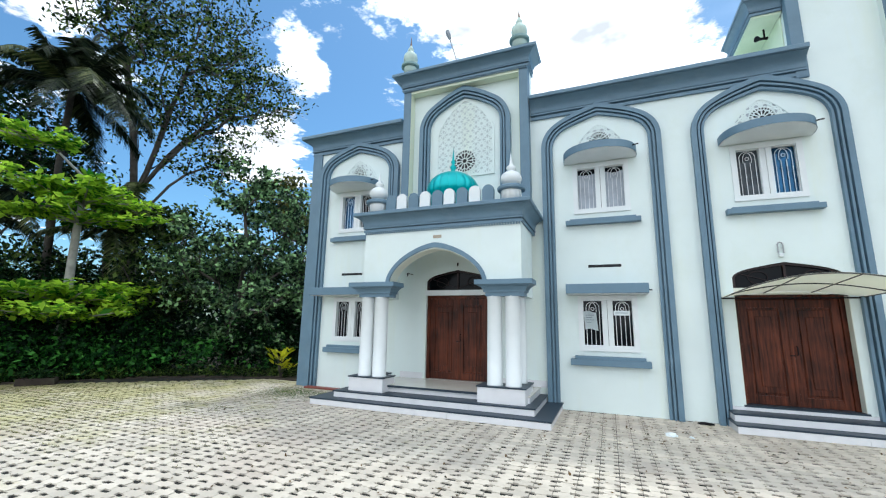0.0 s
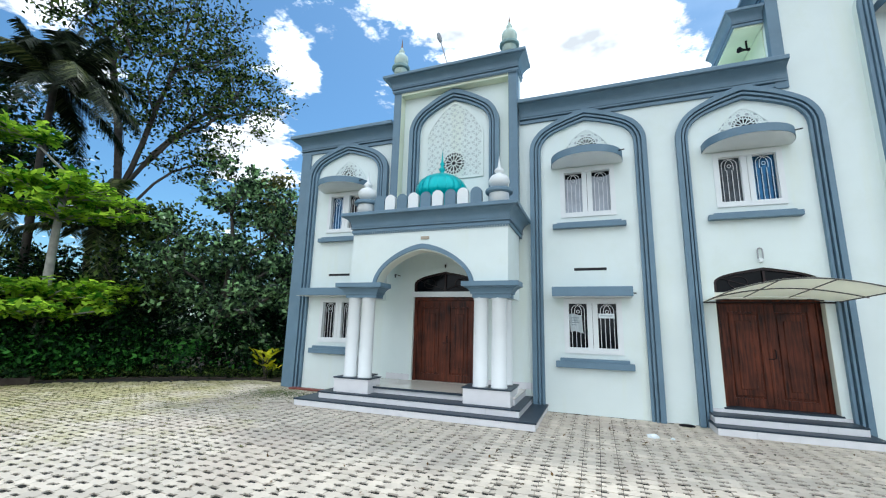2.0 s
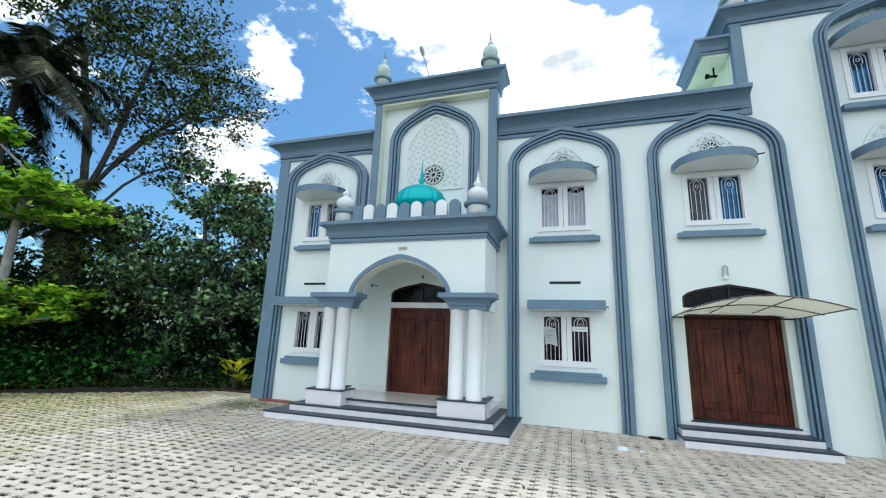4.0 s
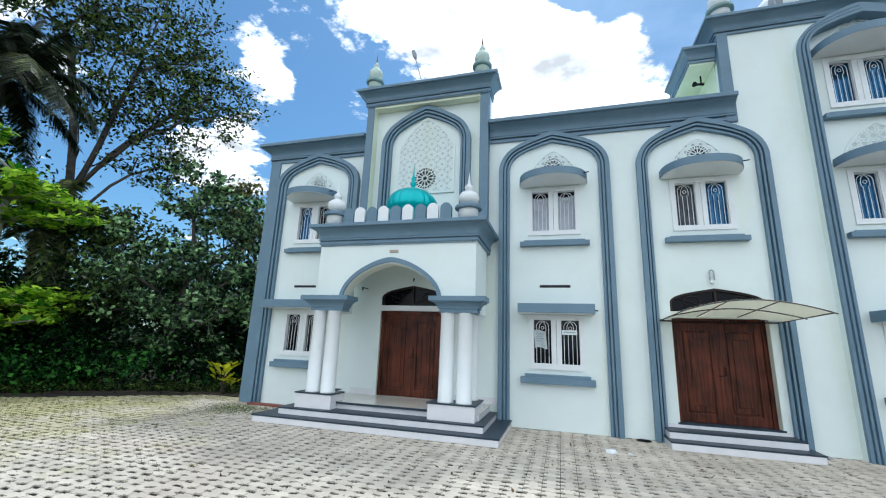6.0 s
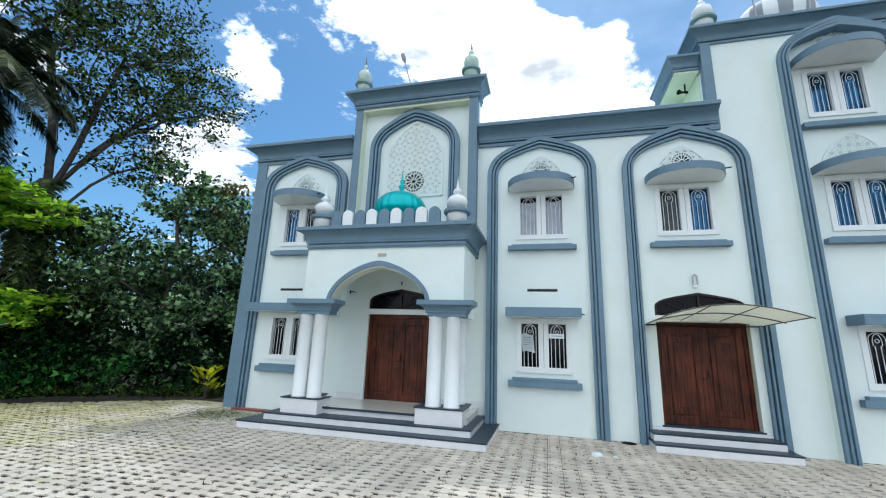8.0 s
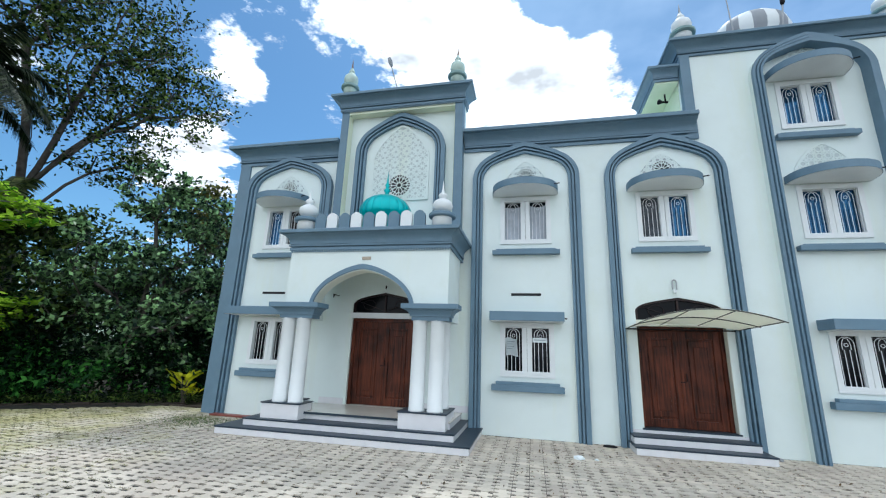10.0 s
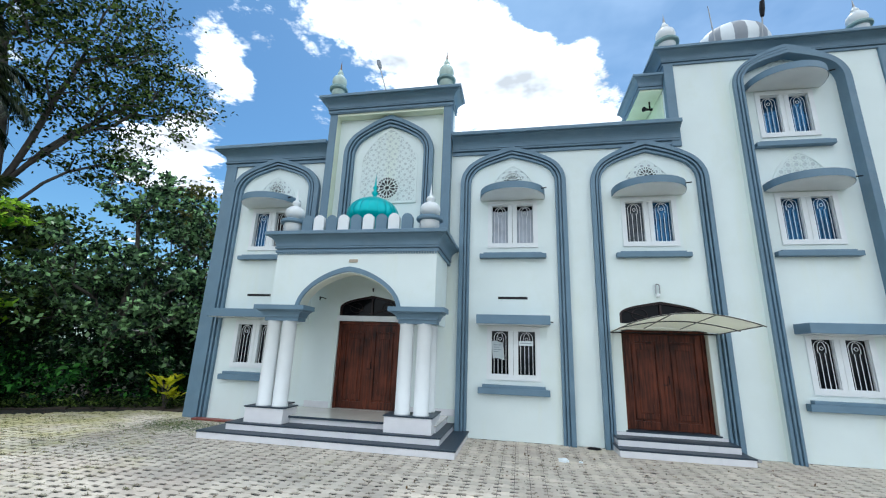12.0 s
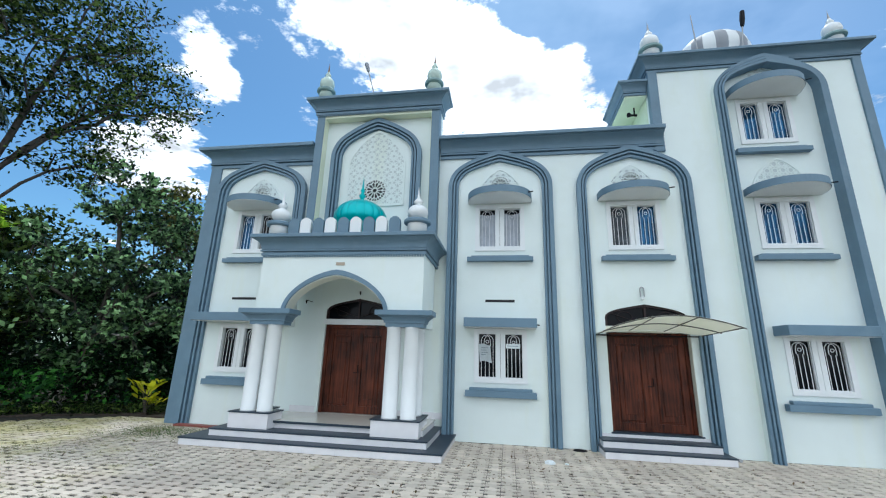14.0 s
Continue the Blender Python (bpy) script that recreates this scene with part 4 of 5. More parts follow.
part("arch_trim", sweep_band(bmesh.new(), o2, i2, PF + 0.02, 0.06, [(0, 0), (0, 1), (1, 1), (1, 0)]), BLUE, porch)
for s in (-1, 1):
    part("side_wall", boxes((PC + s * HP - (0.25 if s > 0 else 0), PC + s * HP + (0.25 if s < 0 else 0), PF + 0.30, -0.251, 2.632, 3.82)), WHITE, porch)
    part("beam", boxes((PC + s * HP - (0.25 if s > 0 else 0), PC + s * HP + (0.25 if s < 0 else 0), PF + 0.55, -0.251, 2.33, 2.631)), WHITE, porch)
part("ceiling", boxes((PC - HP + 0.25, PC + HP - 0.25, PF + 0.30, -0.002, 3.62, 3.80)), SOFFIT, porch)
prof = cornice_profile(3.80, 4.24, 0.24)
part("cornice", cornice_mesh(PC - HP, PC + HP, PF, -0.001, prof), BLUE, porch)
db = bmesh.new()
for i in range(64):
    x = PC - HP + 0.02 + i * (2 * HP - 0.04) / 63
    box(db, x - 0.015, x + 0.015, PF - 0.034, PF - 0.001, 3.755, 3.799)
tagged(part("dentil_course", db, BLUE, porch), "row of tiny blue-grey dentils", kind="stuff")
part("name_plate", boxes((PC - 0.10, PC + 0.10, PF - 0.02, PF - 0.001, 3.57, 3.64), bevel=0.008), material("tan stone plate", (0.42, 0.36, 0.28), 0.6), porch, "small tan oval plate over the arch")
# merlons
for i in range(9):
    x = -3.385 + (i - 4) * 0.286
    mb = bmesh.new()
    w, y0 = 0.122, (-1.62 if i % 2 else -1.60)
    cv = [(x - w * math.cos(math.pi * k / 12), 4.50 + w * math.sin(math.pi * k / 12)) for k in range(13)]
    under_arch(cv, 4.24, y0, y0 + 0.09, mb)
    part("merlon", mb, TRIM_WHITE if i % 2 else BLUE, porch, "white round-topped parapet board" if i % 2 else "blue-grey round-topped parapet board")


def finial(name, cx, cy, z, r, h, parent, ring_mat, body_mat, ball=False, spike_mat=None):
    """A drum, a ring, an onion ball and a spike; r is the ring's radius."""
    body = lathe(bmesh.new(), cx, cy, [(0, z), (0.72 * r, z), (0.72 * r, z + 0.20 * h)], 28)
    if ball:
        lathe(body, cx, cy, [(0.50 * r, z + 0.28 * h)] + [(0.76 * r * math.sin(t), z + 0.44 * h - 0.155 * h * math.cos(t)) for t in np.linspace(0.55, 2.8, 12)]
              + [(0.20 * r, z + 0.60 * h), (0.30 * r, z + 0.625 * h), (0.36 * r, z + 0.66 * h), (0.26 * r, z + 0.70 * h), (0.12 * r, z + 0.73 * h), (0.06 * r, z + 0.85 * h), (0.0, z + h)], 28)
    else:
        lathe(body, cx, cy, [(0.55 * r, z + 0.29 * h), (0.74 * r, z + 0.36 * h), (0.80 * r, z + 0.44 * h), (0.72 * r, z + 0.53 * h), (0.46 * r, z + 0.60 * h), (0.27 * r, z + 0.63 * h), (0.30 * r, z + 0.66 * h), (0.33 * r, z + 0.69 * h), (0.22 * r, z + 0.73 * h), (0.10 * r, z + 0.80 * h), (0.0, z + h)], 28)
    f = part(name, body, body_mat, parent, "white onion-shaped finial with a spike", True)
    if not ball:
        part("spike", lathe(bmesh.new(), cx, cy, [(0.13 * r, z + 0.79 * h), (0.10 * r, z + 0.82 * h), (0.04 * r, z + 0.95 * h), (0.0, z + 1.06 * h)], 10), spike_mat or BRONZE, f, "grey metal spike" if spike_mat else "bronze spike")
    part("ring", lathe(bmesh.new(), cx, cy, [(0.70 * r, z + 0.19 * h), (0.93 * r, z + 0.195 * h), (r, z + 0.21 * h), (r, z + 0.255 * h), (0.93 * r, z + 0.275 * h), (0.5 * r, z + 0.29 * h)], 28), ring_mat, f, "blue-grey ring moulding")


for s in (-1, 1):
    finial("finial", -3.34 + s * 1.57, -1.50, 4.24, 0.285, 1.08, porch, BLUE, TRIM_WHITE, True)
    finial("finial", -3.31 + s * 1.53, -0.28, 8.52, 0.25, 1.18, mosque, RING_TEAL, MINT)
for x, k in ((3.80, 0.96), (7.95, 0.84)):
    finial("finial", x, 0.02, 9.27, 0.30 * k, 1.18 * k, mosque, RING_TEAL, TRIM_WHITE, spike_mat=GREY_METAL)

# dome over the porch
dome = thing("porch_dome", "teal metallic ribbed dome with a spire on the porch roof", "dome")
DX, DY, GORES = -3.35, -0.72, 18
rib_profile = [(0.52, 4.243), (0.52, 4.66), (0.59, 4.74), (0.615, 4.84), (0.60, 4.97), (0.53, 5.10), (0.42, 5.20), (0.29, 5.27), (0.15, 5.315), (0.06, 5.335)]
part("drum", lathe(bmesh.new(), DX, DY, [(0.0, 4.243), (0.50, 4.243), (0.50, 4.70), (0.0, 4.70)], 32), TEAL, dome, "", True)
gm = None
for k in range(GORES):
    if gm is None:
        bm = bmesh.new()
        rows = []
        for r, z in rib_profile:
            row = []
            for q in (-1, -0.6, 0, 0.6, 1):
                ang = q * math.pi / GORES
                rr = r * (1 + 0.018 * (1 - q * q) - 0.012 * (abs(q) == 1))
                row.append(bm.verts.new((rr * math.cos(ang), rr * math.sin(ang), z)))
            rows.append(row)
        for a, b in zip(rows, rows[1:]):
            for q in range(4):
                bm.faces.new((a[q], a[q + 1], b[q + 1], b[q]))
        g = part("gore", bm, TEAL, dome, "", True)
        gm = g.data
    else:
        g = new("gore", gm)
        g.parent = dome
    g.location = (DX, DY, 0)
    g.rotation_euler = (0, 0, 2 * math.pi * (k + 0.5) / GORES)
part("spire", lathe(bmesh.new(), DX, DY, [(0.10, 5.32), (0.05, 5.37), (0.05, 5.41), (0.085, 5.46), (0.05, 5.51), (0.03, 5.55), (0.06, 5.60), (0.03, 5.65), (0.0, 5.98)], 16), TEAL, dome, "", True)

# striped dome on the tower
sd = thing("tower_dome", "white and grey striped dome on the tower roof", "dome")
for k in range(20):
    bm = bmesh.new()
    rows = []
    for r, z in ((0.86, 9.06), (0.86, 10.1), (0.95, 10.3), (0.97, 10.5), (0.90, 10.75), (0.72, 10.95), (0.45, 11.08), (0.05, 11.14)):
        rows.append([bm.verts.new((6.15 + r * math.cos(2 * math.pi * (k + t) / 20), 1.8 + r * math.sin(2 * math.pi * (k + t) / 20), z)) for t in (0, 0.33, 0.66, 1.0)])
    for a, b in zip(rows, rows[1:]):
        for i in range(3):
            bm.faces.new((a[i], a[i + 1], b[i + 1], b[i]))
    part("gore", bm, TRIM_WHITE if k % 2 else DOME_GREY, sd, "", True)

# roofed balcony on the tower's flank
kiosk = thing("roof_balcony", "small roofed balcony with blue-grey cornice and pale green walls", "balcony")
part("cornice", cornice_mesh(3.10, XD - 0.03, 0.12, 1.70, cornice_profile(8.33, 8.69, 0.17), 1, 0), BLUE, kiosk)
part("ceiling", boxes((3.11, XD - 0.03, 0.13, 1.69, 8.28, 8.329)), PALE_GREEN, kiosk)
part("post", boxes((3.12, 3.24, 1.55, 1.68, 7.06, 8.28)), PALE_GREEN, kiosk)
part("back_wall", boxes((3.24, XD - 0.03, 1.58, 1.68, 7.06, 8.28)), PALE_GREEN, kiosk)
# shade of a doorway as a dark panel on the solid back wall
part("doorway", boxes((3.44, XD - 0.04, 1.566, 1.579, 7.06, 8.10)), DARK, kiosk, "dark panel that stands for an open doorway")
part("side_panel", boxes((XD - 0.025, XD - 0.003, 0.26, 1.57, 7.06, 8.28)), PALE_GREEN, kiosk)


# ---- small things on the building ----
canopy = thing("door_canopy", "arched cream polycarbonate canopy on a dark metal frame", "canopy")
CX0, CX1, CZ, CR, COUT = 1.98, 4.14, 2.34, 0.21, 1.70


def canopy_point(s, y):
    return (CX0 + (CX1 - CX0) * s, -0.01 - y * COUT, CZ + 0.06 * y + CR * (0.55 + 0.45 * y) * math.sin(math.pi * s) ** 0.9)


bm = bmesh.new()
grid = [[bm.verts.new(canopy_point(i / 20, j / 6)) for i in range(21)] for j in range(7)]
for j in range(6):
    for i in range(20):
        bm.faces.new((grid[j][i], grid[j][i + 1], grid[j + 1][i + 1], grid[j + 1][i]))
bmesh.ops.solidify(bm, geom=bm.faces[:], thickness=0.008)
part("sheet", bm, POLY, canopy, "cream translucent sheet", True)
for y in (0.0, 0.5, 1.0):
    part("hoop", tube(bmesh.new(), [tuple(Vector(canopy_point(i / 20, y)) - Vector((0, 0.0 if y else -0.03, 0.013))) for i in range(21)], 0.010, 6), CANOPY_METAL, canopy)
for s in (0.02, 0.33, 0.66, 0.98):
    part("rafter", tube(bmesh.new(), [tuple(Vector(canopy_point(s, j / 6)) - Vector((0, 0, 0.014))) for j in range(7)], 0.009, 6), CANOPY_METAL, canopy)
part("tie_bar", tube(bmesh.new(), [(CX0 - 0.03, -0.03, CZ - 0.01), (CX1, -0.03, CZ - 0.01)], 0.013, 6), BLACK, canopy)

lamp = thing("wall_lamp", "white loop-shaped fluorescent lamp above the side door", "lamp")
part("base", boxes((2.99, 3.06, -0.07, -0.001, 3.10, 3.17), bevel=0.01), TRIM_WHITE, lamp)
part("tube", tube(bmesh.new(), [(2.985, -0.05, 3.17), (2.985, -0.05, 3.34), (3.0, -0.05, 3.37), (3.025, -0.05, 3.38), (3.05, -0.05, 3.37), (3.065, -0.05, 3.34), (3.065, -0.05, 3.17)], 0.013, 8), GREY_METAL, lamp)
for x, y, z in ((-3.45, -0.05, 3.20), (-3.55, -0.75, 3.56), (-4.70, -0.30, 2.95)):
    b = thing("bulb_holder", "small dark bulb holder in the porch", "lamp", group="porch bulb holders")
    part("socket", lathe(bmesh.new(), x, y, [(0, z + 0.04), (0.019, z + 0.04), (0.019, z), (0.014, z - 0.015), (0.016, z - 0.04), (0, z - 0.05)], 12), BLACK, b)
    part("stem", boxes((x - 0.007, x + 0.007, y, -0.002 if y > -0.5 else y + 0.014, z + 0.025, z + (0.04 if y > -0.5 else 0.08))), BLACK, b)

for p, q, size in (((-3.47, 0.5, 8.29), (-3.90, 0.30, 9.86), 0.26), ((6.36, 0.9, 9.05), (6.52, 0.8, 10.75), 0.46)):
    fl = thing("floodlight", "grey floodlight head on a thin leaning pole", "lamp", group="roof floodlights")
    part("pole", tube(bmesh.new(), [p, q], 0.018, 8), GREY_METAL, fl)
    d = (Vector(q) - Vector(p)).normalized()
    hb = bmesh.new()
    tube(hb, [Vector(q) - 0.02 * d, Vector(q) + 0.03 * d, Vector(q) + size * 0.5 * d, Vector(q) + size * d], [0.03, 0.05, 0.066, 0.056], 8)
    part("head", hb, BLACK if size > 0.4 else DOME_GREY, fl)
rod = thing("antenna_rod", "thin grey metal rod on the tower roof", "antenna")
part("rod", tube(bmesh.new(), [(5.46, 1.0, 9.05), (5.36, 1.0, 11.45)], [0.03, 0.012], 6), GREY_METAL, rod)
horn = thing("horn_loudspeaker", "black horn loudspeaker under the balcony roof", "loudspeaker")
hb = bmesh.new()
tube(hb, [(3.50, 0.60, 8.06), (3.42, 0.56, 8.04), (3.34, 0.52, 8.02), (3.27, 0.48, 8.01)], [0.035, 0.025, 0.032, 0.065], 14)
part("bell", hb, BLACK, horn)
part("bracket", boxes((3.44, 3.47, 0.58, 0.61, 8.06, 8.279)), BLACK, horn)

note = thing("paper_notice", "creased white paper notice tied to the window grille", "notice")
bm = bmesh.new()
cols = [[bm.verts.new((-0.555 + 0.26 * i / 6 + 0.03 * (j / 5), 0.026 + 0.006 * math.sin(i * 1.7 + j), 2.06 - 0.38 * j / 5 + 0.02 * math.sin(i * 0.8))) for j in range(6)] for i in range(7)]
for i in range(6):
    for j in range(5):
        bm.faces.new((cols[i][j], cols[i][j + 1], cols[i + 1][j + 1], cols[i + 1][j]))
bmesh.ops.solidify(bm, geom=bm.faces[:], thickness=0.002)
part("sheet", bm, PAPER, note)
for z, w in ((1.98, 0.16), (1.93, 0.12), (1.88, 0.15), (1.83, 0.10)):
    part("text_bar", boxes((-0.50, -0.50 + w, 0.014, 0.017, z, z + 0.012)), INK, note)
strip = thing("paper_strip", "white paper strip fixed across the window grille", "notice")
part("sheet", boxes((0.05, 0.37, 0.020, 0.024, 1.985, 2.085)), PAPER, strip)
part("text_bar", boxes((0.09, 0.33, 0.016, 0.0185, 2.03, 2.045)), INK, strip)

ledge = thing("red_ledge", "red oxide painted ledge at the foot of the wall", "ledge")
part("slab", boxes((-7.68, -6.17, -0.32, -0.14, 0, 0.045), bevel=0.006), TERRACOTTA, ledge)


# ---- vegetation ----
def leaves(name, centres, size, mat, parent=None, flat=0.0, seed=1, slim=0.5):
    """One mesh of pointed leaves, each folded a little along its midrib. flat: 0 any way, 1 lying level."""
    rng = np.random.default_rng(seed)
    c = np.asarray(centres, dtype=float)
    n = len(c)
    d = rng.normal(size=(n, 3)); d[:, 2] *= (1 - 0.8 * flat); d[:, 2] -= 0.25 * (1 - flat)
    d /= np.linalg.norm(d, axis=1)[:, None]
    up = rng.normal(size=(n, 3)) * (1 - flat * 0.75); up[:, 2] += 0.6 + flat
    s = np.cross(d, up); s /= np.maximum(np.linalg.norm(s, axis=1), 1e-6)[:, None]
    nrm = np.cross(s, d)
    k = (size * rng.uniform(0.65, 1.35, n))[:, None]
    tip, tail = c + d * k * 0.5, c - d * k * 0.5
    mid = c + nrm * k * 0.06
    a, b = mid + s * k * slim * 0.5, mid - s * k * slim * 0.5
    v = np.stack([tail, a, tip, b], axis=1).reshape(-1, 3)
    me = bpy.data.meshes.new(name)
    me.vertices.add(4 * n); me.vertices.foreach_set("co", v.ravel())
    me.loops.add(6 * n); me.polygons.add(2 * n)
    base = np.arange(n)[:, None] * 4
    me.loops.foreach_set("vertex_index", (base + np.array([0, 1, 2, 0, 2, 3])).ravel())
    me.polygons.foreach_set("loop_start", np.arange(2 * n) * 3)
    me.polygons.foreach_set("loop_total", np.full(2 * n, 3))
    me.update(); me.validate()
    me.materials.append(mat)
    ob = new(name, me)
    if parent is not None:
        ob.parent = parent
    return ob


def polar(az, dist, z=0.0):
    """A place by its bearing and distance from the yard's viewing corner."""
    return Vector((dist * math.sin(radians(az)), -9.4 + dist * math.cos(radians(az)), z))


def crown_tree(name, label, base, fork, blobs, n_clumps, per_clump, spread, size, mat, bark, r0, seed, lean=(0, 0), slim=0.5, twig=0.011):
    """A branching tree: clumps fill the blobs (x, y, z, rx, ry, rz); each grows from the nearest wood already there, and wood thickens with what it bears."""
    rng = np.random.default_rng(seed)
    t = thing(name, label, "tree", base)
    b = np.array(base)
    top = np.array([lean[0], lean[1], fork])
    nodes = [top * (k / 6) + (rng.normal(size=3) * r0 * 0.3 * np.array([1, 1, 0]) if 0 < k < 6 else 0) for k in range(7)]
    up = [-1] + list(range(6))
    # a limb towards each part of the crown
    for q in blobs:
        end = np.array(q[:3]) - b + np.array([0, 0, -0.25 * q[5]])
        k = 6 if end[2] > fork + 3 else 4 if end[2] < fork + 1 else 5
        start, last, ln = nodes[k], k, np.linalg.norm(end - nodes[k])
        n = max(3, int(ln / 1.0))
        bow = rng.normal(size=3) * 0.04 * ln + np.array([0, 0, 0.09 * ln])
        for m in range(1, n + 1):
            nodes.append(start + (end - start) * (m / n) + bow * math.sin(math.pi * m / n) + rng.normal(size=3) * 0.05)
            up.append(last)
            last = len(nodes) - 1
    w = np.array([q[3] * q[4] * q[5] for q in blobs]) ** 0.7; w = w / w.sum()
    goals = []
    for k in range(n_clumps):
        q = blobs[rng.choice(len(blobs), p=w)]
        u = rng.normal(size=3); u /= np.linalg.norm(u)
        goals.append(np.array(q[:3]) - b + u * np.array(q[3:]) * rng.uniform(0.15, 1.05) ** 0.6)
    goals.sort(key=lambda g: np.linalg.norm(g - top))
    far = [0.8 * np.linalg.norm(p - top) + (2.0 if k < 4 else 0.0) for k, p in enumerate(nodes)]
    tips = []
    for g in goals:
        arr = np.array(nodes)
        d = np.linalg.norm(arr - g, axis=1)
        own = np.linalg.norm(arr - top, axis=1)
        cost = d + 0.30 * np.array(far) + np.where(own > np.linalg.norm(g - top), 2.0, 0.0)
        k = int(np.argmin(cost))
        steps = max(1, int(d[k] / 0.9))
        start, last = nodes[k], k
        bow = rng.normal(size=3) * 0.07 * d[k] + np.array([0, 0, -0.06 * d[k]])
        for m in range(1, steps + 1):
            f = m / steps
            nodes.append(start + (g - start) * f + bow * math.sin(math.pi * f))
            far.append(far[last] + d[k] / steps)
            up.append(last)
            last = len(nodes) - 1
        tips.append(last)
    load = np.zeros(len(nodes))
    for k in tips:
        while k >= 0:
            load[k] += 1
            k = up[k]
    rad = twig * np.maximum(load, 1) ** 0.47
    rad *= min(1.0, r0 / rad[6]) if rad[6] > r0 else 1.0
    kids = {}
    for k, p in enumerate(up):
        kids.setdefault(p, []).append(k)
    tb = bmesh.new()
    tube(tb, [tuple(p) for p in nodes[:7]], [max(r0 * (1.25 - 0.45 * k / 6), rad[6]) for k in range(7)], 9)
    # each branch runs on through its heaviest child
    todo = [(k, c) for k in range(7) for c in kids.get(k, []) if c > 6]
    while todo:
        a, c = todo.pop()
        run = [a, c]
        while kids.get(c):
            order = sorted(kids[c], key=lambda q: -load[q])
            todo += [(c, q) for q in order[1:]]
            c = order[0]
            run.append(c)
        rr = [min(rad[run[1]], rad[q]) for q in run]
        tube(tb, [tuple(nodes[q]) for q in run], [max(r, 0.008) for r in rr], 6 if rr[0] > 0.05 else 4)
    part("trunk", tb, bark, t, "", True)
    pts = []
    for k in tips:
        n = int(per_clump * rng.uniform(0.4, 1.6))
        pts.append(nodes[k] + rng.normal(size=(n, 3)) * spread * rng.uniform(0.6, 1.25) * np.array([1, 1, 0.55]))
    leaves("crown", np.concatenate(pts), size, mat, t, 0.2, seed, slim)
    return t


B1 = polar(-59.4, 24)
crown_tree("tall_tree", "tall open-crowned tree with a forked grey trunk", (B1.x, B1.y, -0.05), 7.6,
           [(*polar(-57.5, 24, 16.4), 4.3, 4.0, 4.2), (*polar(-50.5, 24, 14.4), 3.0, 3.0, 2.5), (*polar(-64.5, 24, 16.6), 2.4, 3.0, 3.0), (*polar(-54.3, 24, 9.9), 2.5, 2.2, 1.3), (*polar(-61.0, 24, 12.0), 2.3, 2.2, 1.6), (*polar(-53.5, 24, 12.2), 2.6, 2.4, 1.3)],
           540, 30, 0.38, 0.21, LEAF_MID, BARK, 0.26, 11, (-0.6, -0.3), 0.55, 0.013)
B2 = polar(-49.5, 16.5)
crown_tree("broadleaf_tree", "dense dark green broadleaf tree at the yard's edge", (B2.x, B2.y, -0.05), 1.6,
           [(*polar(-49.8, 16.5, 6.6), 1.1, 1.3, 1.3), (*polar(-45.2, 17, 5.4), 1.7, 2.0, 1.7), (*polar(-42.5, 17.5, 3.9), 1.5, 1.6, 1.7), (*polar(-53, 16.5, 3.8), 1.5, 2, 1.5), (*polar(-48, 16, 2.6), 3.2, 1.8, 1.9)],
           270, 66, 0.185, 0.165, LEAF_GLOSS, BARK, 0.15, 12, slim=0.62)
B3 = polar(-41.5, 20)
crown_tree("broadleaf_tree", "broadleaf tree behind the building's corner, sunlit tone put into its olive colour", (B3.x, B3.y, -0.05), 2.5,
           [(*polar(-45.2, 19.5, 7.3), 1.5, 1.6, 1.2), (*polar(-42.2, 19.5, 6.2), 1.4, 1.4, 1.4), (*polar(-37, 21, 4.4), 2.2, 2.2, 2.2)], 130, 60, 0.27, 0.19, LEAF_OLIVE, BARK, 0.15, 13, slim=0.6)
B4 = polar(-56, 19)
crown_tree("broadleaf_tree", "dark leafy tree in the thicket", (B4.x, B4.y, -0.05), 1.6,
           [(*polar(-56, 19, 3.2), 2.4, 2, 1.9), (*polar(-56.8, 20, 5.3), 1.7, 1.7, 1.3), (*polar(-62, 22, 2.6), 2.6, 2, 1.9), (*polar(-69, 22, 2.6), 2.6, 2, 2.0)], 230, 56, 0.34, 0.19, LEAF_MID, BARK, 0.14, 14, slim=0.55)

B5 = polar(-72, 28)
crown_tree("broadleaf_tree", "dark dense tree behind the coconut palm", (B5.x, B5.y, -0.05), 5.0,
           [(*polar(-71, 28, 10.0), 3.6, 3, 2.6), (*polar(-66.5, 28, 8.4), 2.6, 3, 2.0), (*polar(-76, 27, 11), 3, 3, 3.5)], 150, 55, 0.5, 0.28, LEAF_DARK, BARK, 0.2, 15)

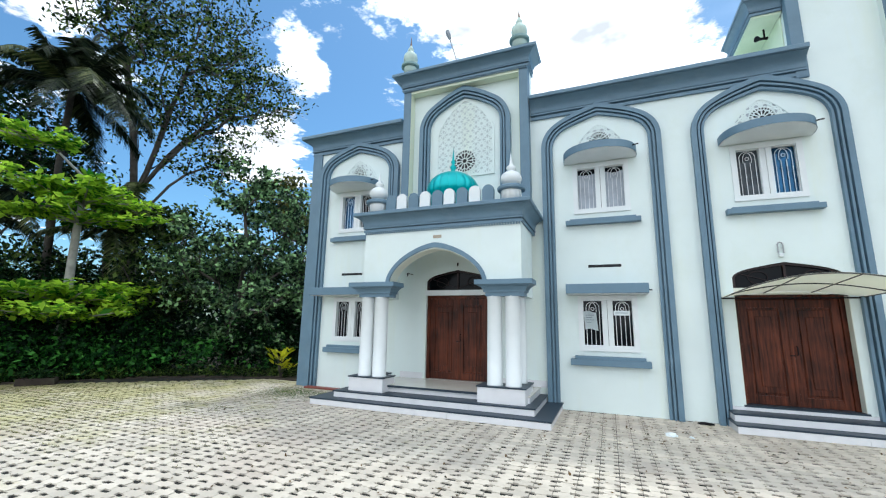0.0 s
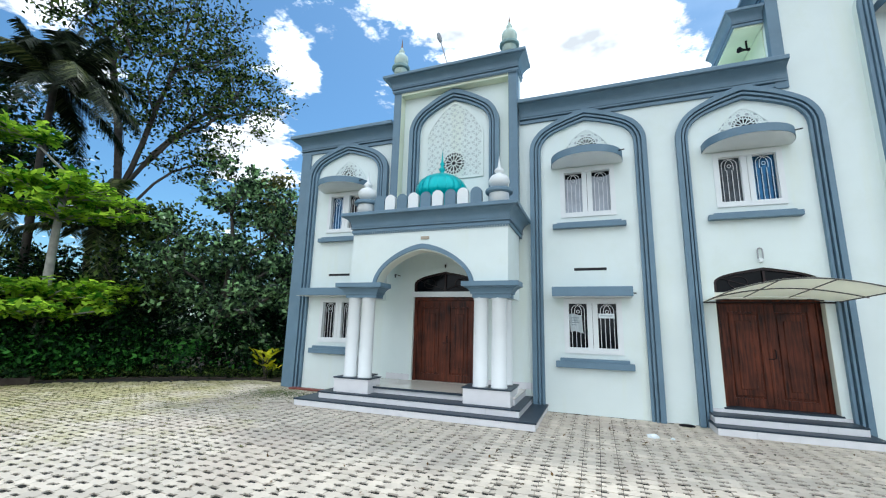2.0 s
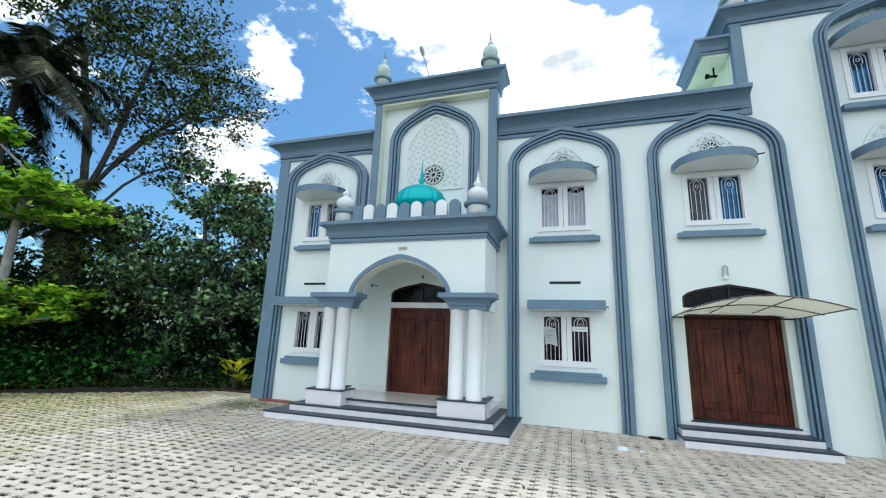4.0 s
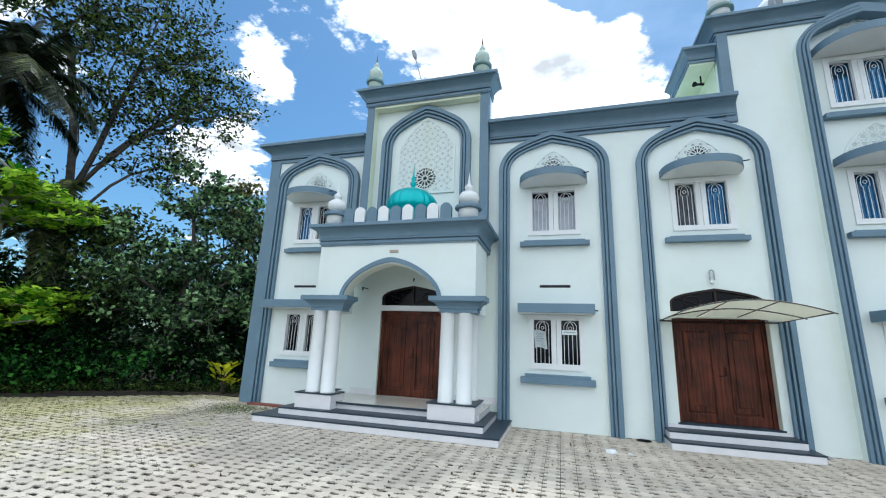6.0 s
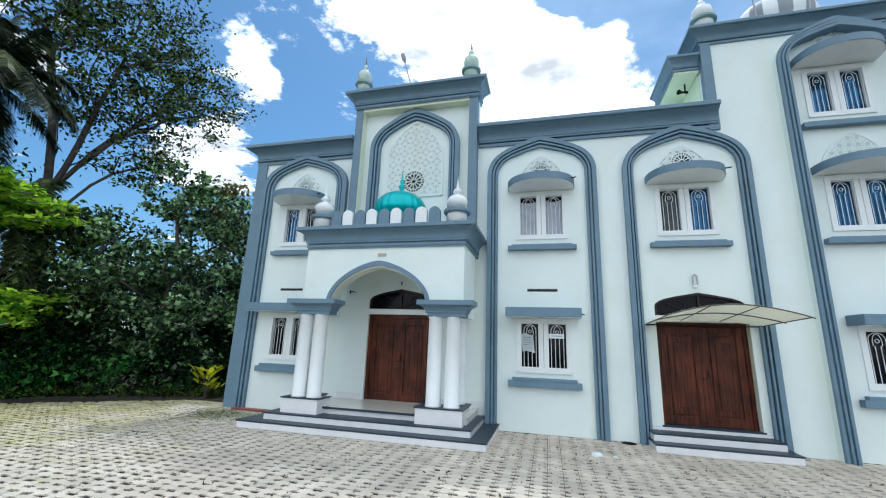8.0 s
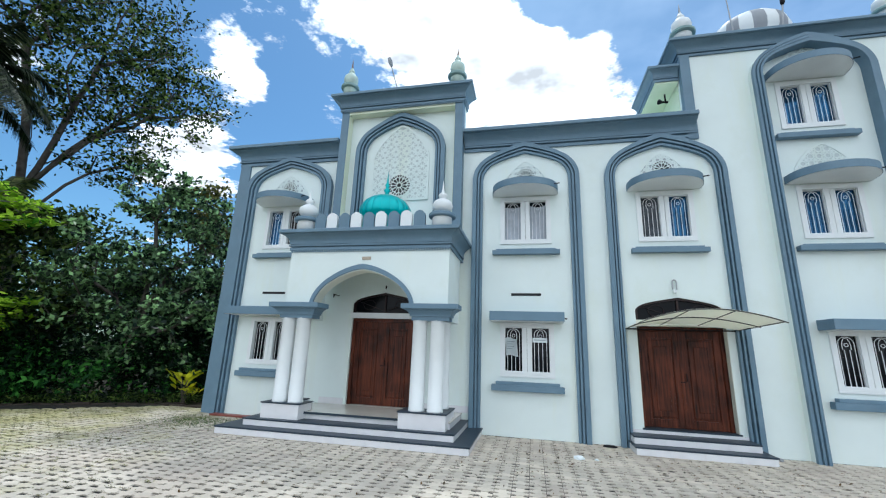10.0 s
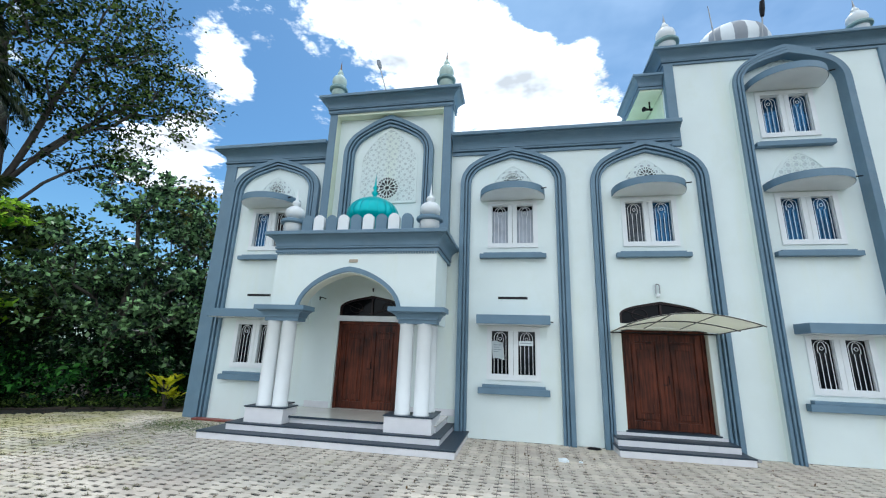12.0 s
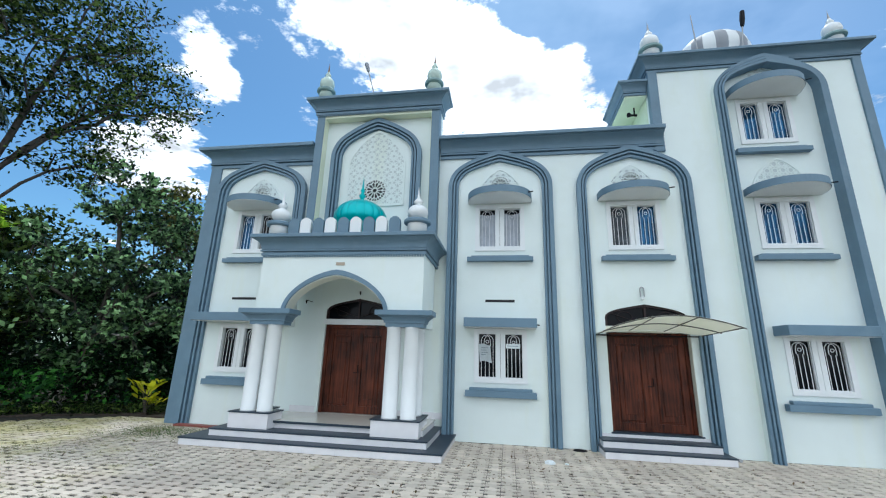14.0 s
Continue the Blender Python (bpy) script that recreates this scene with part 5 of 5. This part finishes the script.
# almond tree with level tiers
rng = np.random.default_rng(5)
A = polar(-65, 17.5)
almond = thing("almond_tree", "bright green almond tree with level leaf tiers on a pale trunk", "tree", (A.x, A.y, -0.05))
tb = bmesh.new()
tube(tb, [(0.25, -0.1, 0), (0.12, 0, 2.2), (0, 0, 4.4), (-0.1, 0.05, 6.4)], [0.16, 0.13, 0.11, 0.06], 9)
pts = []
for z, rad, nb, cx, cy in ((1.95, 2.3, 11, 0.5, 0), (2.50, 2.7, 15, 0.2, 0.1), (2.62, 2.2, 9, 0, 0), (5.05, 2.0, 10, 0, 0), (5.70, 2.0, 12, 0.2, 0), (5.85, 1.6, 7, -0.3, -0.3), (7.5, 1.2, 7, -1.2, -1.6)):
    for i in range(nb):
        ang = 2 * math.pi * (i + rng.uniform(-0.3, 0.3)) / nb
        L = rad * rng.uniform(0.5, 1.1)
        hub = Vector((cx * 0.5, cy * 0.5, z - 0.25))
        end = Vector((cx + L * math.cos(ang), cy + L * math.sin(ang), z + rng.uniform(-0.12, 0.2)))
        tube(tb, [tuple(hub), tuple(hub.lerp(end, 0.5)), tuple(end)], [0.035, 0.025, 0.010], 5)
        for f in (0.35, 0.55, 0.75, 0.9, 1.0):
            if rng.random() < 0.12:
                continue
            c = hub.lerp(end, f) + Vector((rng.normal() * 0.18, rng.normal() * 0.18, rng.normal() * 0.05))
            pts.append(np.array(c) + rng.normal(size=(24, 3)) * np.array([0.19, 0.19, 0.07]))
tube(tb, [(-0.1, 0.05, 6.3), (-0.5, -0.6, 7.05)], [0.05, 0.03], 6)
part("trunk", tb, PALE_BARK, almond, "pale grey trunk", True)
leaves("crown", np.concatenate(pts), 0.27, LEAF_LIGHT, almond, 0.75, 6, 0.55)


def palm(base, z, n, length, seed, mat, label):
    rng = np.random.default_rng(seed)
    t = thing("coconut_palm", label, "tree", (base.x, base.y, -0.05))
    part("trunk", tube(bmesh.new(), [(0.5, 0.2, 0), (0.35, 0.1, z * 0.3), (0.1, 0, z * 0.7), (0, 0, z)], [0.20, 0.14, 0.11, 0.11], 9), DARK_BARK, t, "", True)
    for i in range(n):
        ang = 2 * math.pi * i / n * 2.4 + rng.uniform(-0.3, 0.3)
        tilt = -0.3 + 1.75 * rng.random() ** 0.75
        L = length * rng.uniform(0.8, 1.1)
        droop = rng.uniform(0.18, 0.75)
        P = []
        for k in range(15):
            s = k / 14
            r = L * s * math.cos(tilt) * (1 - 0.15 * s)
            P.append(Vector((r * math.cos(ang), r * math.sin(ang), z + L * s * math.sin(tilt) - droop * L * s ** 2.6)))
        fb = bmesh.new()
        tube(fb, P, [0.035 * (1 - 0.9 * k / 14) + 0.003 for k in range(15)], 4)
        for k in range(84):
            s = 0.08 + 0.92 * k / 84
            f = s * 14
            a = P[min(int(f), 13)].lerp(P[min(int(f), 13) + 1], f - int(f))
            d = (P[min(int(f), 13) + 1] - P[min(int(f), 13)]).normalized()
            side = d.cross(Vector((0, 0, 1))).normalized()
            for q in (-1, 1):
                ll = (0.75 - 0.45 * abs(s - 0.45)) * rng.uniform(0.8, 1.1)
                e = a + (side * q * 0.72 + d * 0.45 + Vector((0, 0, -0.35 - 0.3 * rng.random()))) * ll
                wv = d * rng.uniform(0.012, 0.020)
                m = a.lerp(e, 0.5) + Vector((0, 0, 0.04))
                v = [fb.verts.new(p) for p in (a - wv, a + wv, m + wv * 1.2, e, m - wv * 1.2)]
                fb.faces.new(v)
        part("frond", fb, mat if i % 7 else LEAF_PALM_OLIVE, t)


palm(polar(-67.4, 21), 10.7, 46, 3.8, 3, LEAF_PALM, "tall coconut palm with drooping grey-green fronds")
palm(polar(-62.3, 20.5), 5.2, 18, 3.0, 8, LEAF_PALM_OLIVE, "low coconut palm with hanging olive fronds")
palm(polar(-71.0, 23), 5.6, 14, 2.6, 9, LEAF_PALM, "young coconut palm with dark arching fronds")

# thicket along the yard's edge and the woods behind
rng = np.random.default_rng(21)
EDGE = [(-24, -14), (-17.2, -6.2), (-15.2, -3.9), (-14.0, -2.2), (-12.6, -0.6), (-9.6, 0.95), (-8.6, 3.2), (-8.5, 9)]


def along(s):
    f = s * (len(EDGE) - 1)
    i = min(int(f), len(EDGE) - 2)
    a, b = Vector(EDGE[i]), Vector(EDGE[i + 1])
    t = (b - a).normalized()
    return a.lerp(b, f - i), Vector((-t.y, t.x))


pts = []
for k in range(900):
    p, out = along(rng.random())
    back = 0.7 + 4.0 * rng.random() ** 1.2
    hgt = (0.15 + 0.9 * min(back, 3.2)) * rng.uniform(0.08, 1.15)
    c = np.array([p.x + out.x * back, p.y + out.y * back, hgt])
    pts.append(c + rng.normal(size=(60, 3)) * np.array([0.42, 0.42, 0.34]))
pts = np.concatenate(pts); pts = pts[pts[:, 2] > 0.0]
tagged(leaves("undergrowth", pts, 0.15, LEAF_UNDER, None, 0.2, 22), "undergrowth along the yard's edge, shade put into its leaf colour", "shrubs", kind="stuff")
pts = []
for k in range(520):
    p, out = along(rng.random())
    back = 0.05 + 0.5 * rng.random()
    pts.append(np.array([p.x + out.x * back, p.y + out.y * back, 0.12]) + rng.normal(size=(16, 3)) * np.array([0.12, 0.12, 0.09]))
pts = np.concatenate(pts); pts = pts[pts[:, 2] > -0.02]
tagged(leaves("ground_cover", pts, 0.11, LEAF_MID, None, 0.2, 23, 0.3), "low weeds and grass at the yard's edge", "weeds", kind="stuff")
pts = []
for k in range(420):
    az = rng.uniform(-100, -28)
    d = rng.uniform(27, 40)
    q = polar(az, d, rng.uniform(0.0, 4.6 + 1.6 * math.sin(az * 0.5)))
    pts.append(np.array(q) + rng.normal(size=(60, 3)) * np.array([1.1, 1.1, 0.8]))
pts = np.concatenate(pts); pts = pts[pts[:, 2] > 0.0]
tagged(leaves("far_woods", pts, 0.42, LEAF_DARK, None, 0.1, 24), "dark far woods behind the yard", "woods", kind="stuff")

pts = []
for k in range(190):
    p, out = along(0.20 + 0.36 * rng.random() if k % 8 else 0.56 + 0.15 * rng.random())
    back = 0.15 + 1.7 * rng.random()
    c = np.array([p.x + out.x * back, p.y + out.y * back, 0.15 + (0.35 + 0.75 * back) * rng.random()])
    pts.append(c + rng.normal(size=(34, 3)) * np.array([0.28, 0.28, 0.16]))
pts = np.concatenate(pts); pts = pts[pts[:, 2] > 0.0]
tagged(leaves("shrubs", pts, 0.17, LEAF_GREEN, None, 0.3, 25), "mid green shrubs among the undergrowth", "shrubs", kind="stuff")
# moss and grass in the joints on the damp side
pts = []
for k in range(5200):
    x, y = -0.25 + 0.225 * int(rng.integers(-64, -19)), 0.15 * int(rng.integers(-47, 5))
    wet = (-x - 4.5) / 8 + 0.5 * noise.noise(Vector((x * 0.7, y * 0.7, 3))) - 0.04 * max(0, -y - 4) ** 2
    if rng.random() > wet or (x > -8.3 and y > -0.2) or (x > -6.3 and y > -2.1) or (x < -9.4 and y > 0.6 + (x + 9.4) * 0.8):
        continue
    pts.append(np.array([x, y, 0.012]) + rng.normal(size=(13, 3)) * np.array([0.06, 0.014, 0.005]) + np.array([rng.normal() * 0.03, rng.normal() * 0.01, 0]))
pts = np.concatenate(pts)
tagged(leaves("joint_grass", pts, 0.022, LEAF_MOSS, None, 0.7, 26, 0.4), "yellow-green moss and grass in the paving joints", "grass", kind="stuff")

pts = np.array([[-7.3, -1.05, 0.02]]) + rng.normal(size=(2000, 3)) * np.array([0.55, 0.42, 0.006])
pts = pts[(pts[:, 1] < -0.35) & ~((pts[:, 0] > -6.2) & (pts[:, 1] > -2.0)) & (pts[:, 2] > 0.005)]
tagged(leaves("grass_patch", pts, 0.038, LEAF_GRASS, None, 0.25, 27, 0.22), "short green grass growing through the paving", "grass", kind="stuff")

# kerb of rough stones along the yard's edge, and a planter on it
kerb = thing("yard_kerb", "dark red weathered kerb stones along the yard's edge", "kerb")
for (ax, ay), (bx, by) in zip(EDGE[1:5], EDGE[2:6]):
    a, c = Vector((ax, ay, 0)), Vector((bx, by, 0))
    m = max(1, round((c - a).length / 0.55))
    turn = math.atan2(by - ay, bx - ax)
    for k in range(m):
        ln = (c - a).length / m
        st = part("kerb_stone", boxes((0.012, ln - 0.012, -0.07, 0.07, -0.06, 0.005 + 0.03 * rng.random()), bevel=0.012), KERB, kerb)
        st.location = a.lerp(c, k / m)
        st.rotation_euler = (rng.normal() * 0.04, rng.normal() * 0.03, turn + rng.normal() * 0.04)
planter = thing("planter", "low dark weathered planter at the yard's edge", "planter", (-13.95, -3.15, 0))
planter.rotation_euler = (0, 0, 0.9)
part("trough", boxes((-0.38, 0.38, -0.17, -0.14, 0, 0.17), (-0.38, 0.38, 0.14, 0.17, 0, 0.17), (-0.38, -0.35, -0.14, 0.14, 0, 0.17), (0.35, 0.38, -0.14, 0.14, 0, 0.17), (-0.35, 0.35, -0.14, 0.14, 0, 0.13), bevel=0.008), KERB, planter)
leaves("foliage", np.array([0, 0, 0.24]) + rng.normal(size=(220, 3)) * np.array([0.2, 0.08, 0.08]), 0.10, LEAF_DARK, planter, 0.1, 28)

# yellow shrub in a small bed by the corner
Y = Vector((-9.72, 0.95, 0))
shrub = thing("yellow_shrub", "small shrub with broad yellow leaves beside the building", "shrub", (Y.x, Y.y, -0.03))
sb = bmesh.new()
lb = bmesh.new()
rng = np.random.default_rng(31)
for i in range(13):
    ang, L, z = rng.uniform(0, 6.28), rng.uniform(0.08, 0.32), rng.uniform(0.30, 0.80)
    tip = Vector((L * math.cos(ang), L * math.sin(ang), z))
    tube(sb, [(0.02 * i % 0.05, 0, 0), (tip.x * 0.35, tip.y * 0.35, z * 0.75), tuple(tip)], [0.012, 0.010, 0.005], 5)
    d = Vector((math.cos(ang), math.sin(ang), rng.uniform(0.5, 1.5))).normalized()
    s = d.cross(Vector((0, 0, 1))).normalized()
    for k in range(3):
        o = tip + Vector((rng.normal() * 0.07, rng.normal() * 0.07, rng.normal() * 0.05))
        ln = rng.uniform(0.24, 0.40)
        rows = [(0, 0.012), (0.25, 0.065), (0.5, 0.085), (0.75, 0.06), (1.0, 0.004)]
        prev = None
        for f, w in rows:
            c = o + d * ln * f + Vector((0, 0, -0.10 * f * f))
            cur = [lb.verts.new(c - s * w), lb.verts.new(c + Vector((0, 0, -0.012))), lb.verts.new(c + s * w)]
            if prev:
                lb.faces.new((prev[0], prev[1], cur[1], cur[0])); lb.faces.new((prev[1], prev[2], cur[2], cur[1]))
            prev = cur
part("stems", sb, BARK, shrub)
part("foliage", lb, LEAF_YELLOW, shrub, "broad yellow leaves")
bed = thing("bed_edging", "low dark brick edging of a planting bed", "edging")
for i in range(7):
    part("brick", boxes((-9.95 + i * 0.235, -9.73 + i * 0.235, 0.50 + 0.01 * (i % 2), 0.61 + 0.01 * (i % 2), -0.02, 0.04), bevel=0.008), KERB, bed)

# litter on the yard
rng = np.random.default_rng(41)
n = 950
xy = np.stack([rng.uniform(-12, 5, n), -0.4 - 5.6 * rng.random(n) ** 1.3], axis=1)
keep = ~((xy[:, 0] > -6.3) & (xy[:, 0] < -0.9) & (xy[:, 1] > -2.05))
xy = xy[keep]
xy = np.concatenate([xy, np.stack([rng.normal(0.6, 1.3, 160), rng.normal(-1.9, 0.7, 160)], axis=1)])
xy = xy[(xy[:, 1] < -0.25) & ~((xy[:, 0] < -0.95) & (xy[:, 0] > -6.3) & (xy[:, 1] > -2.05)) & ~((xy[:, 0] > 1.8) & (xy[:, 1] > -0.75))]
tagged(leaves("fallen_leaves", np.column_stack([xy, np.full(len(xy), 0.014)]), 0.055, LEAF_DRY, None, 1.0, 42), "dry brown fallen leaves on the paving", "leaves", kind="stuff")


def crumpled(name, label, at, size, mat, seed):
    bm = bmesh.new()
    bmesh.ops.create_icosphere(bm, subdivisions=2, radius=1)
    for v in bm.verts:
        k = 1 + 0.45 * noise.noise(v.co * 1.9 + Vector((seed, 0, 0)))
        v.co = Vector((v.co.x * size[0] * k, v.co.y * size[1] * k, max(v.co.z * size[2] * k, -size[2] * 0.5)))
    ob = mesh_object(name, bm, mat)
    ob.location = (at[0], at[1], size[2] * 0.45)
    return tagged(ob, label, "litter")


crumpled("crumpled_bag", "crumpled white plastic bag on the paving", (0.80, -1.42), (0.10, 0.055, 0.045), PAPER, 3)
crumpled("paper_scrap", "small white paper scrap on the paving", (1.10, -1.40), (0.03, 0.03, 0.02), PAPER, 7)
crumpled("black_cloth", "black crumpled cloth at the foot of the wall", (1.52, -0.22), (0.13, 0.05, 0.035), BLACK, 9)
crumpled("paper_scrap", "grey crumpled scrap beside the steps", (4.42, -0.22), (0.07, 0.05, 0.04), GREY_METAL, 5)


# ---- paving ----
def paver_material(name, per_object):
    m = material(name, (0.595, 0.535, 0.450), 0.85, 0.12, 1.6, 0.35, 60, per_piece=0.12 if per_object else 0, island=0 if per_object else 0.12, stain=(0.30, 0.26, 0.21), stain_amount=0.4, stain_scale=6)
    nt = m.node_tree
    b = nt.nodes["Principled BSDF"]
    old = b.inputs["Base Color"].links[0].from_socket
    geo = nt.nodes.new("ShaderNodeNewGeometry")
    sep = nt.nodes.new("ShaderNodeSeparateXYZ")
    link(nt, geo.outputs["Position"], sep.inputs[0])
    # moss: strong on the damp side of the yard, in broken patches
    amt = nt.nodes.new("ShaderNodeMapRange")
    amt.inputs["From Min"].default_value, amt.inputs["From Max"].default_value = -12.5, -4.5
    amt.inputs["To Min"].default_value, amt.inputs["To Max"].default_value = 0.28, -0.10
    link(nt, sep.outputs["X"], amt.inputs["Value"])
    ns = nt.nodes.new("ShaderNodeTexNoise")
    ns.inputs["Scale"].default_value, ns.inputs["Detail"].default_value, ns.inputs["Roughness"].default_value = 0.9, 9, 0.72
    link(nt, geo.outputs["Position"], ns.inputs["Vector"])
    ad = nt.nodes.new("ShaderNodeMath"); ad.operation = "ADD"
    link(nt, ns.outputs["Fac"], ad.inputs[0]); link(nt, amt.outputs[0], ad.inputs[1])
    mr = nt.nodes.new("ShaderNodeMapRange")
    mr.inputs["From Min"].default_value, mr.inputs["From Max"].default_value = 0.50, 0.72
    mr.inputs["To Max"].default_value = 0.85
    link(nt, ad.outputs[0], mr.inputs["Value"])
    mx = nt.nodes.new("ShaderNodeMix"); mx.data_type = "RGBA"
    mx.inputs["B"].default_value = (0.41, 0.38, 0.17, 1)
    link(nt, mr.outputs[0], mx.inputs["Factor"]); link(nt, old, mx.inputs["A"])
    # trodden earth over the far corner
    am3 = nt.nodes.new("ShaderNodeMapRange")
    am3.inputs["From Min"].default_value, am3.inputs["From Max"].default_value = -14.0, -8.5
    am3.inputs["To Min"].default_value, am3.inputs["To Max"].default_value = 0.16, -0.18
    link(nt, sep.outputs["X"], am3.inputs["Value"])
    n3 = nt.nodes.new("ShaderNodeTexNoise")
    n3.inputs["Scale"].default_value, n3.inputs["Detail"].default_value, n3.inputs["Roughness"].default_value = 0.55, 8, 0.7
    link(nt, geo.outputs["Position"], n3.inputs["Vector"])
    ad3 = nt.nodes.new("ShaderNodeMath"); ad3.operation = "ADD"
    link(nt, n3.outputs["Fac"], ad3.inputs[0]); link(nt, am3.outputs[0], ad3.inputs[1])
    mr3 = nt.nodes.new("ShaderNodeMapRange")
    mr3.inputs["From Min"].default_value, mr3.inputs["From Max"].default_value = 0.52, 0.66
    mr3.inputs["To Max"].default_value = 0.8
    link(nt, ad3.outputs[0], mr3.inputs["Value"])
    mx3 = nt.nodes.new("ShaderNodeMix"); mx3.data_type = "RGBA"
    mx3.inputs["B"].default_value = (0.19, 0.16, 0.075, 1)
    link(nt, mr3.outputs[0], mx3.inputs["Factor"]); link(nt, mx.outputs["Result"], mx3.inputs["A"])
    # reddish wash in the blocks
    n2 = nt.nodes.new("ShaderNodeTexNoise")
    n2.inputs["Scale"].default_value, n2.inputs["Detail"].default_value = 0.6, 5
    link(nt, geo.outputs["Position"], n2.inputs["Vector"])
    m2 = nt.nodes.new("ShaderNodeMapRange")
    m2.inputs["From Min"].default_value, m2.inputs["From Max"].default_value = 0.5, 0.72
    m2.inputs["To Max"].default_value = 0.5
    link(nt, n2.outputs["Fac"], m2.inputs["Value"])
    mx2 = nt.nodes.new("ShaderNodeMix"); mx2.data_type = "RGBA"
    mx2.inputs["B"].default_value = (0.42, 0.34, 0.29, 1)
    link(nt, m2.outputs[0], mx2.inputs["Factor"]); link(nt, mx3.outputs["Result"], mx2.inputs["A"])
    link(nt, mx2.outputs["Result"], b.inputs["Base Color"])
    return m


PAVER_ONE, PAVER_ALL = paver_material("grey concrete paver", True), paver_material("grey concrete paving", False)
PX, PY, NX, NY = 0.225, 0.150, 0.054, 0.029


def paver_verts(dz=0.0, tx=0.0, ty=0.0, turn=0.0, wear=(1, 1, 1, 1)):
    """A block with a square notch at each corner, foot and top outline."""
    hx, hy = PX / 2 - 0.0015, PY / 2 - 0.0008
    out = []
    for (sx, sy, swap), w in zip(((-1, -1, 0), (1, -1, 1), (1, 1, 0), (-1, 1, 1)), wear):
        ax, ay = hx - NX * w, hy - NY * w
        c = [(sx * hx, sy * ay), (sx * ax, sy * ay), (sx * ax, sy * hy)]
        out += c[::-1] if swap else c
    out = [(x - turn * y, y + turn * x) for x, y in out]
    return [(x, y, -0.07) for x, y in out] + [(x * 0.983, y * 0.990, dz + tx * x + ty * y) for x, y in out]


PAVER_FACES = [tuple(range(12, 24))] + [(i, (i + 1) % 12, 12 + (i + 1) % 12, 12 + i) for i in range(12)]
paving = thing("paving", "pale grey concrete paver yard, mossy at one side", "paving", kind="structure")
rng = np.random.default_rng(51)
kinds = []
for k in range(8):
    one = bpy.data.meshes.new("paver")
    one.from_pydata(paver_verts(0, 0, 0, 0, rng.uniform(0.75, 1.35, 4)), [], PAVER_FACES)
    one.materials.append(PAVER_ONE)
    kinds.append(one)
verts, faces = [], []
count = 0
for i in range(-70, 46):
    for j in range(-70, 8):
        x, y = -0.25 + (i + 0.5) * PX, (j + 0.5) * PY
        if y > -0.07 and x > -8.2:
            continue
        if -6.05 < x < -1.15 and y > -1.82 or 2.0 < x < 4.1 and y > -0.60:
            continue
        if x < -8.2:
            # the yard's far edge
            lim = 0.75 + (x + 9.4) * 0.80 if x < -9.4 else 0.75
            if y > lim:
                continue
        dz, tx, ty, turn = rng.normal() * 0.003, rng.normal() * 0.010, rng.normal() * 0.010, rng.normal() * 0.008
        if -2.05 < x < 2.05 and -4.65 < y < -2.45 and count < 300:
            p = new("paver", kinds[int(rng.integers(8))])
            p.parent = paving
            p.location = (x, y, dz)
            p.rotation_euler = (ty, -tx, turn)
            count += 1
            continue
        k = len(verts)
        verts += [(x + a, y + b, c) for a, b, c in paver_verts(dz, tx, ty, turn, rng.uniform(0.75, 1.35, 4))]
        faces += [tuple(k + q for q in f) for f in PAVER_FACES]
bed_bm = boxes((-15.5, 9.9, -10.50, -0.10, -0.09, -0.014), (-15.5, -8.25, -0.10, 0.75, -0.09, -0.014))
part("bedding", bed_bm, BEDDING, paving, "dark mossy sand in the joints")
rest = bpy.data.meshes.new("pavers")
rest.from_pydata(verts, [], faces)
rest.materials.append(PAVER_ALL)
ob = new("pavers", rest)
ob.parent = paving
tagged(ob, "grey concrete pavers with open corner joints", kind="stuff")
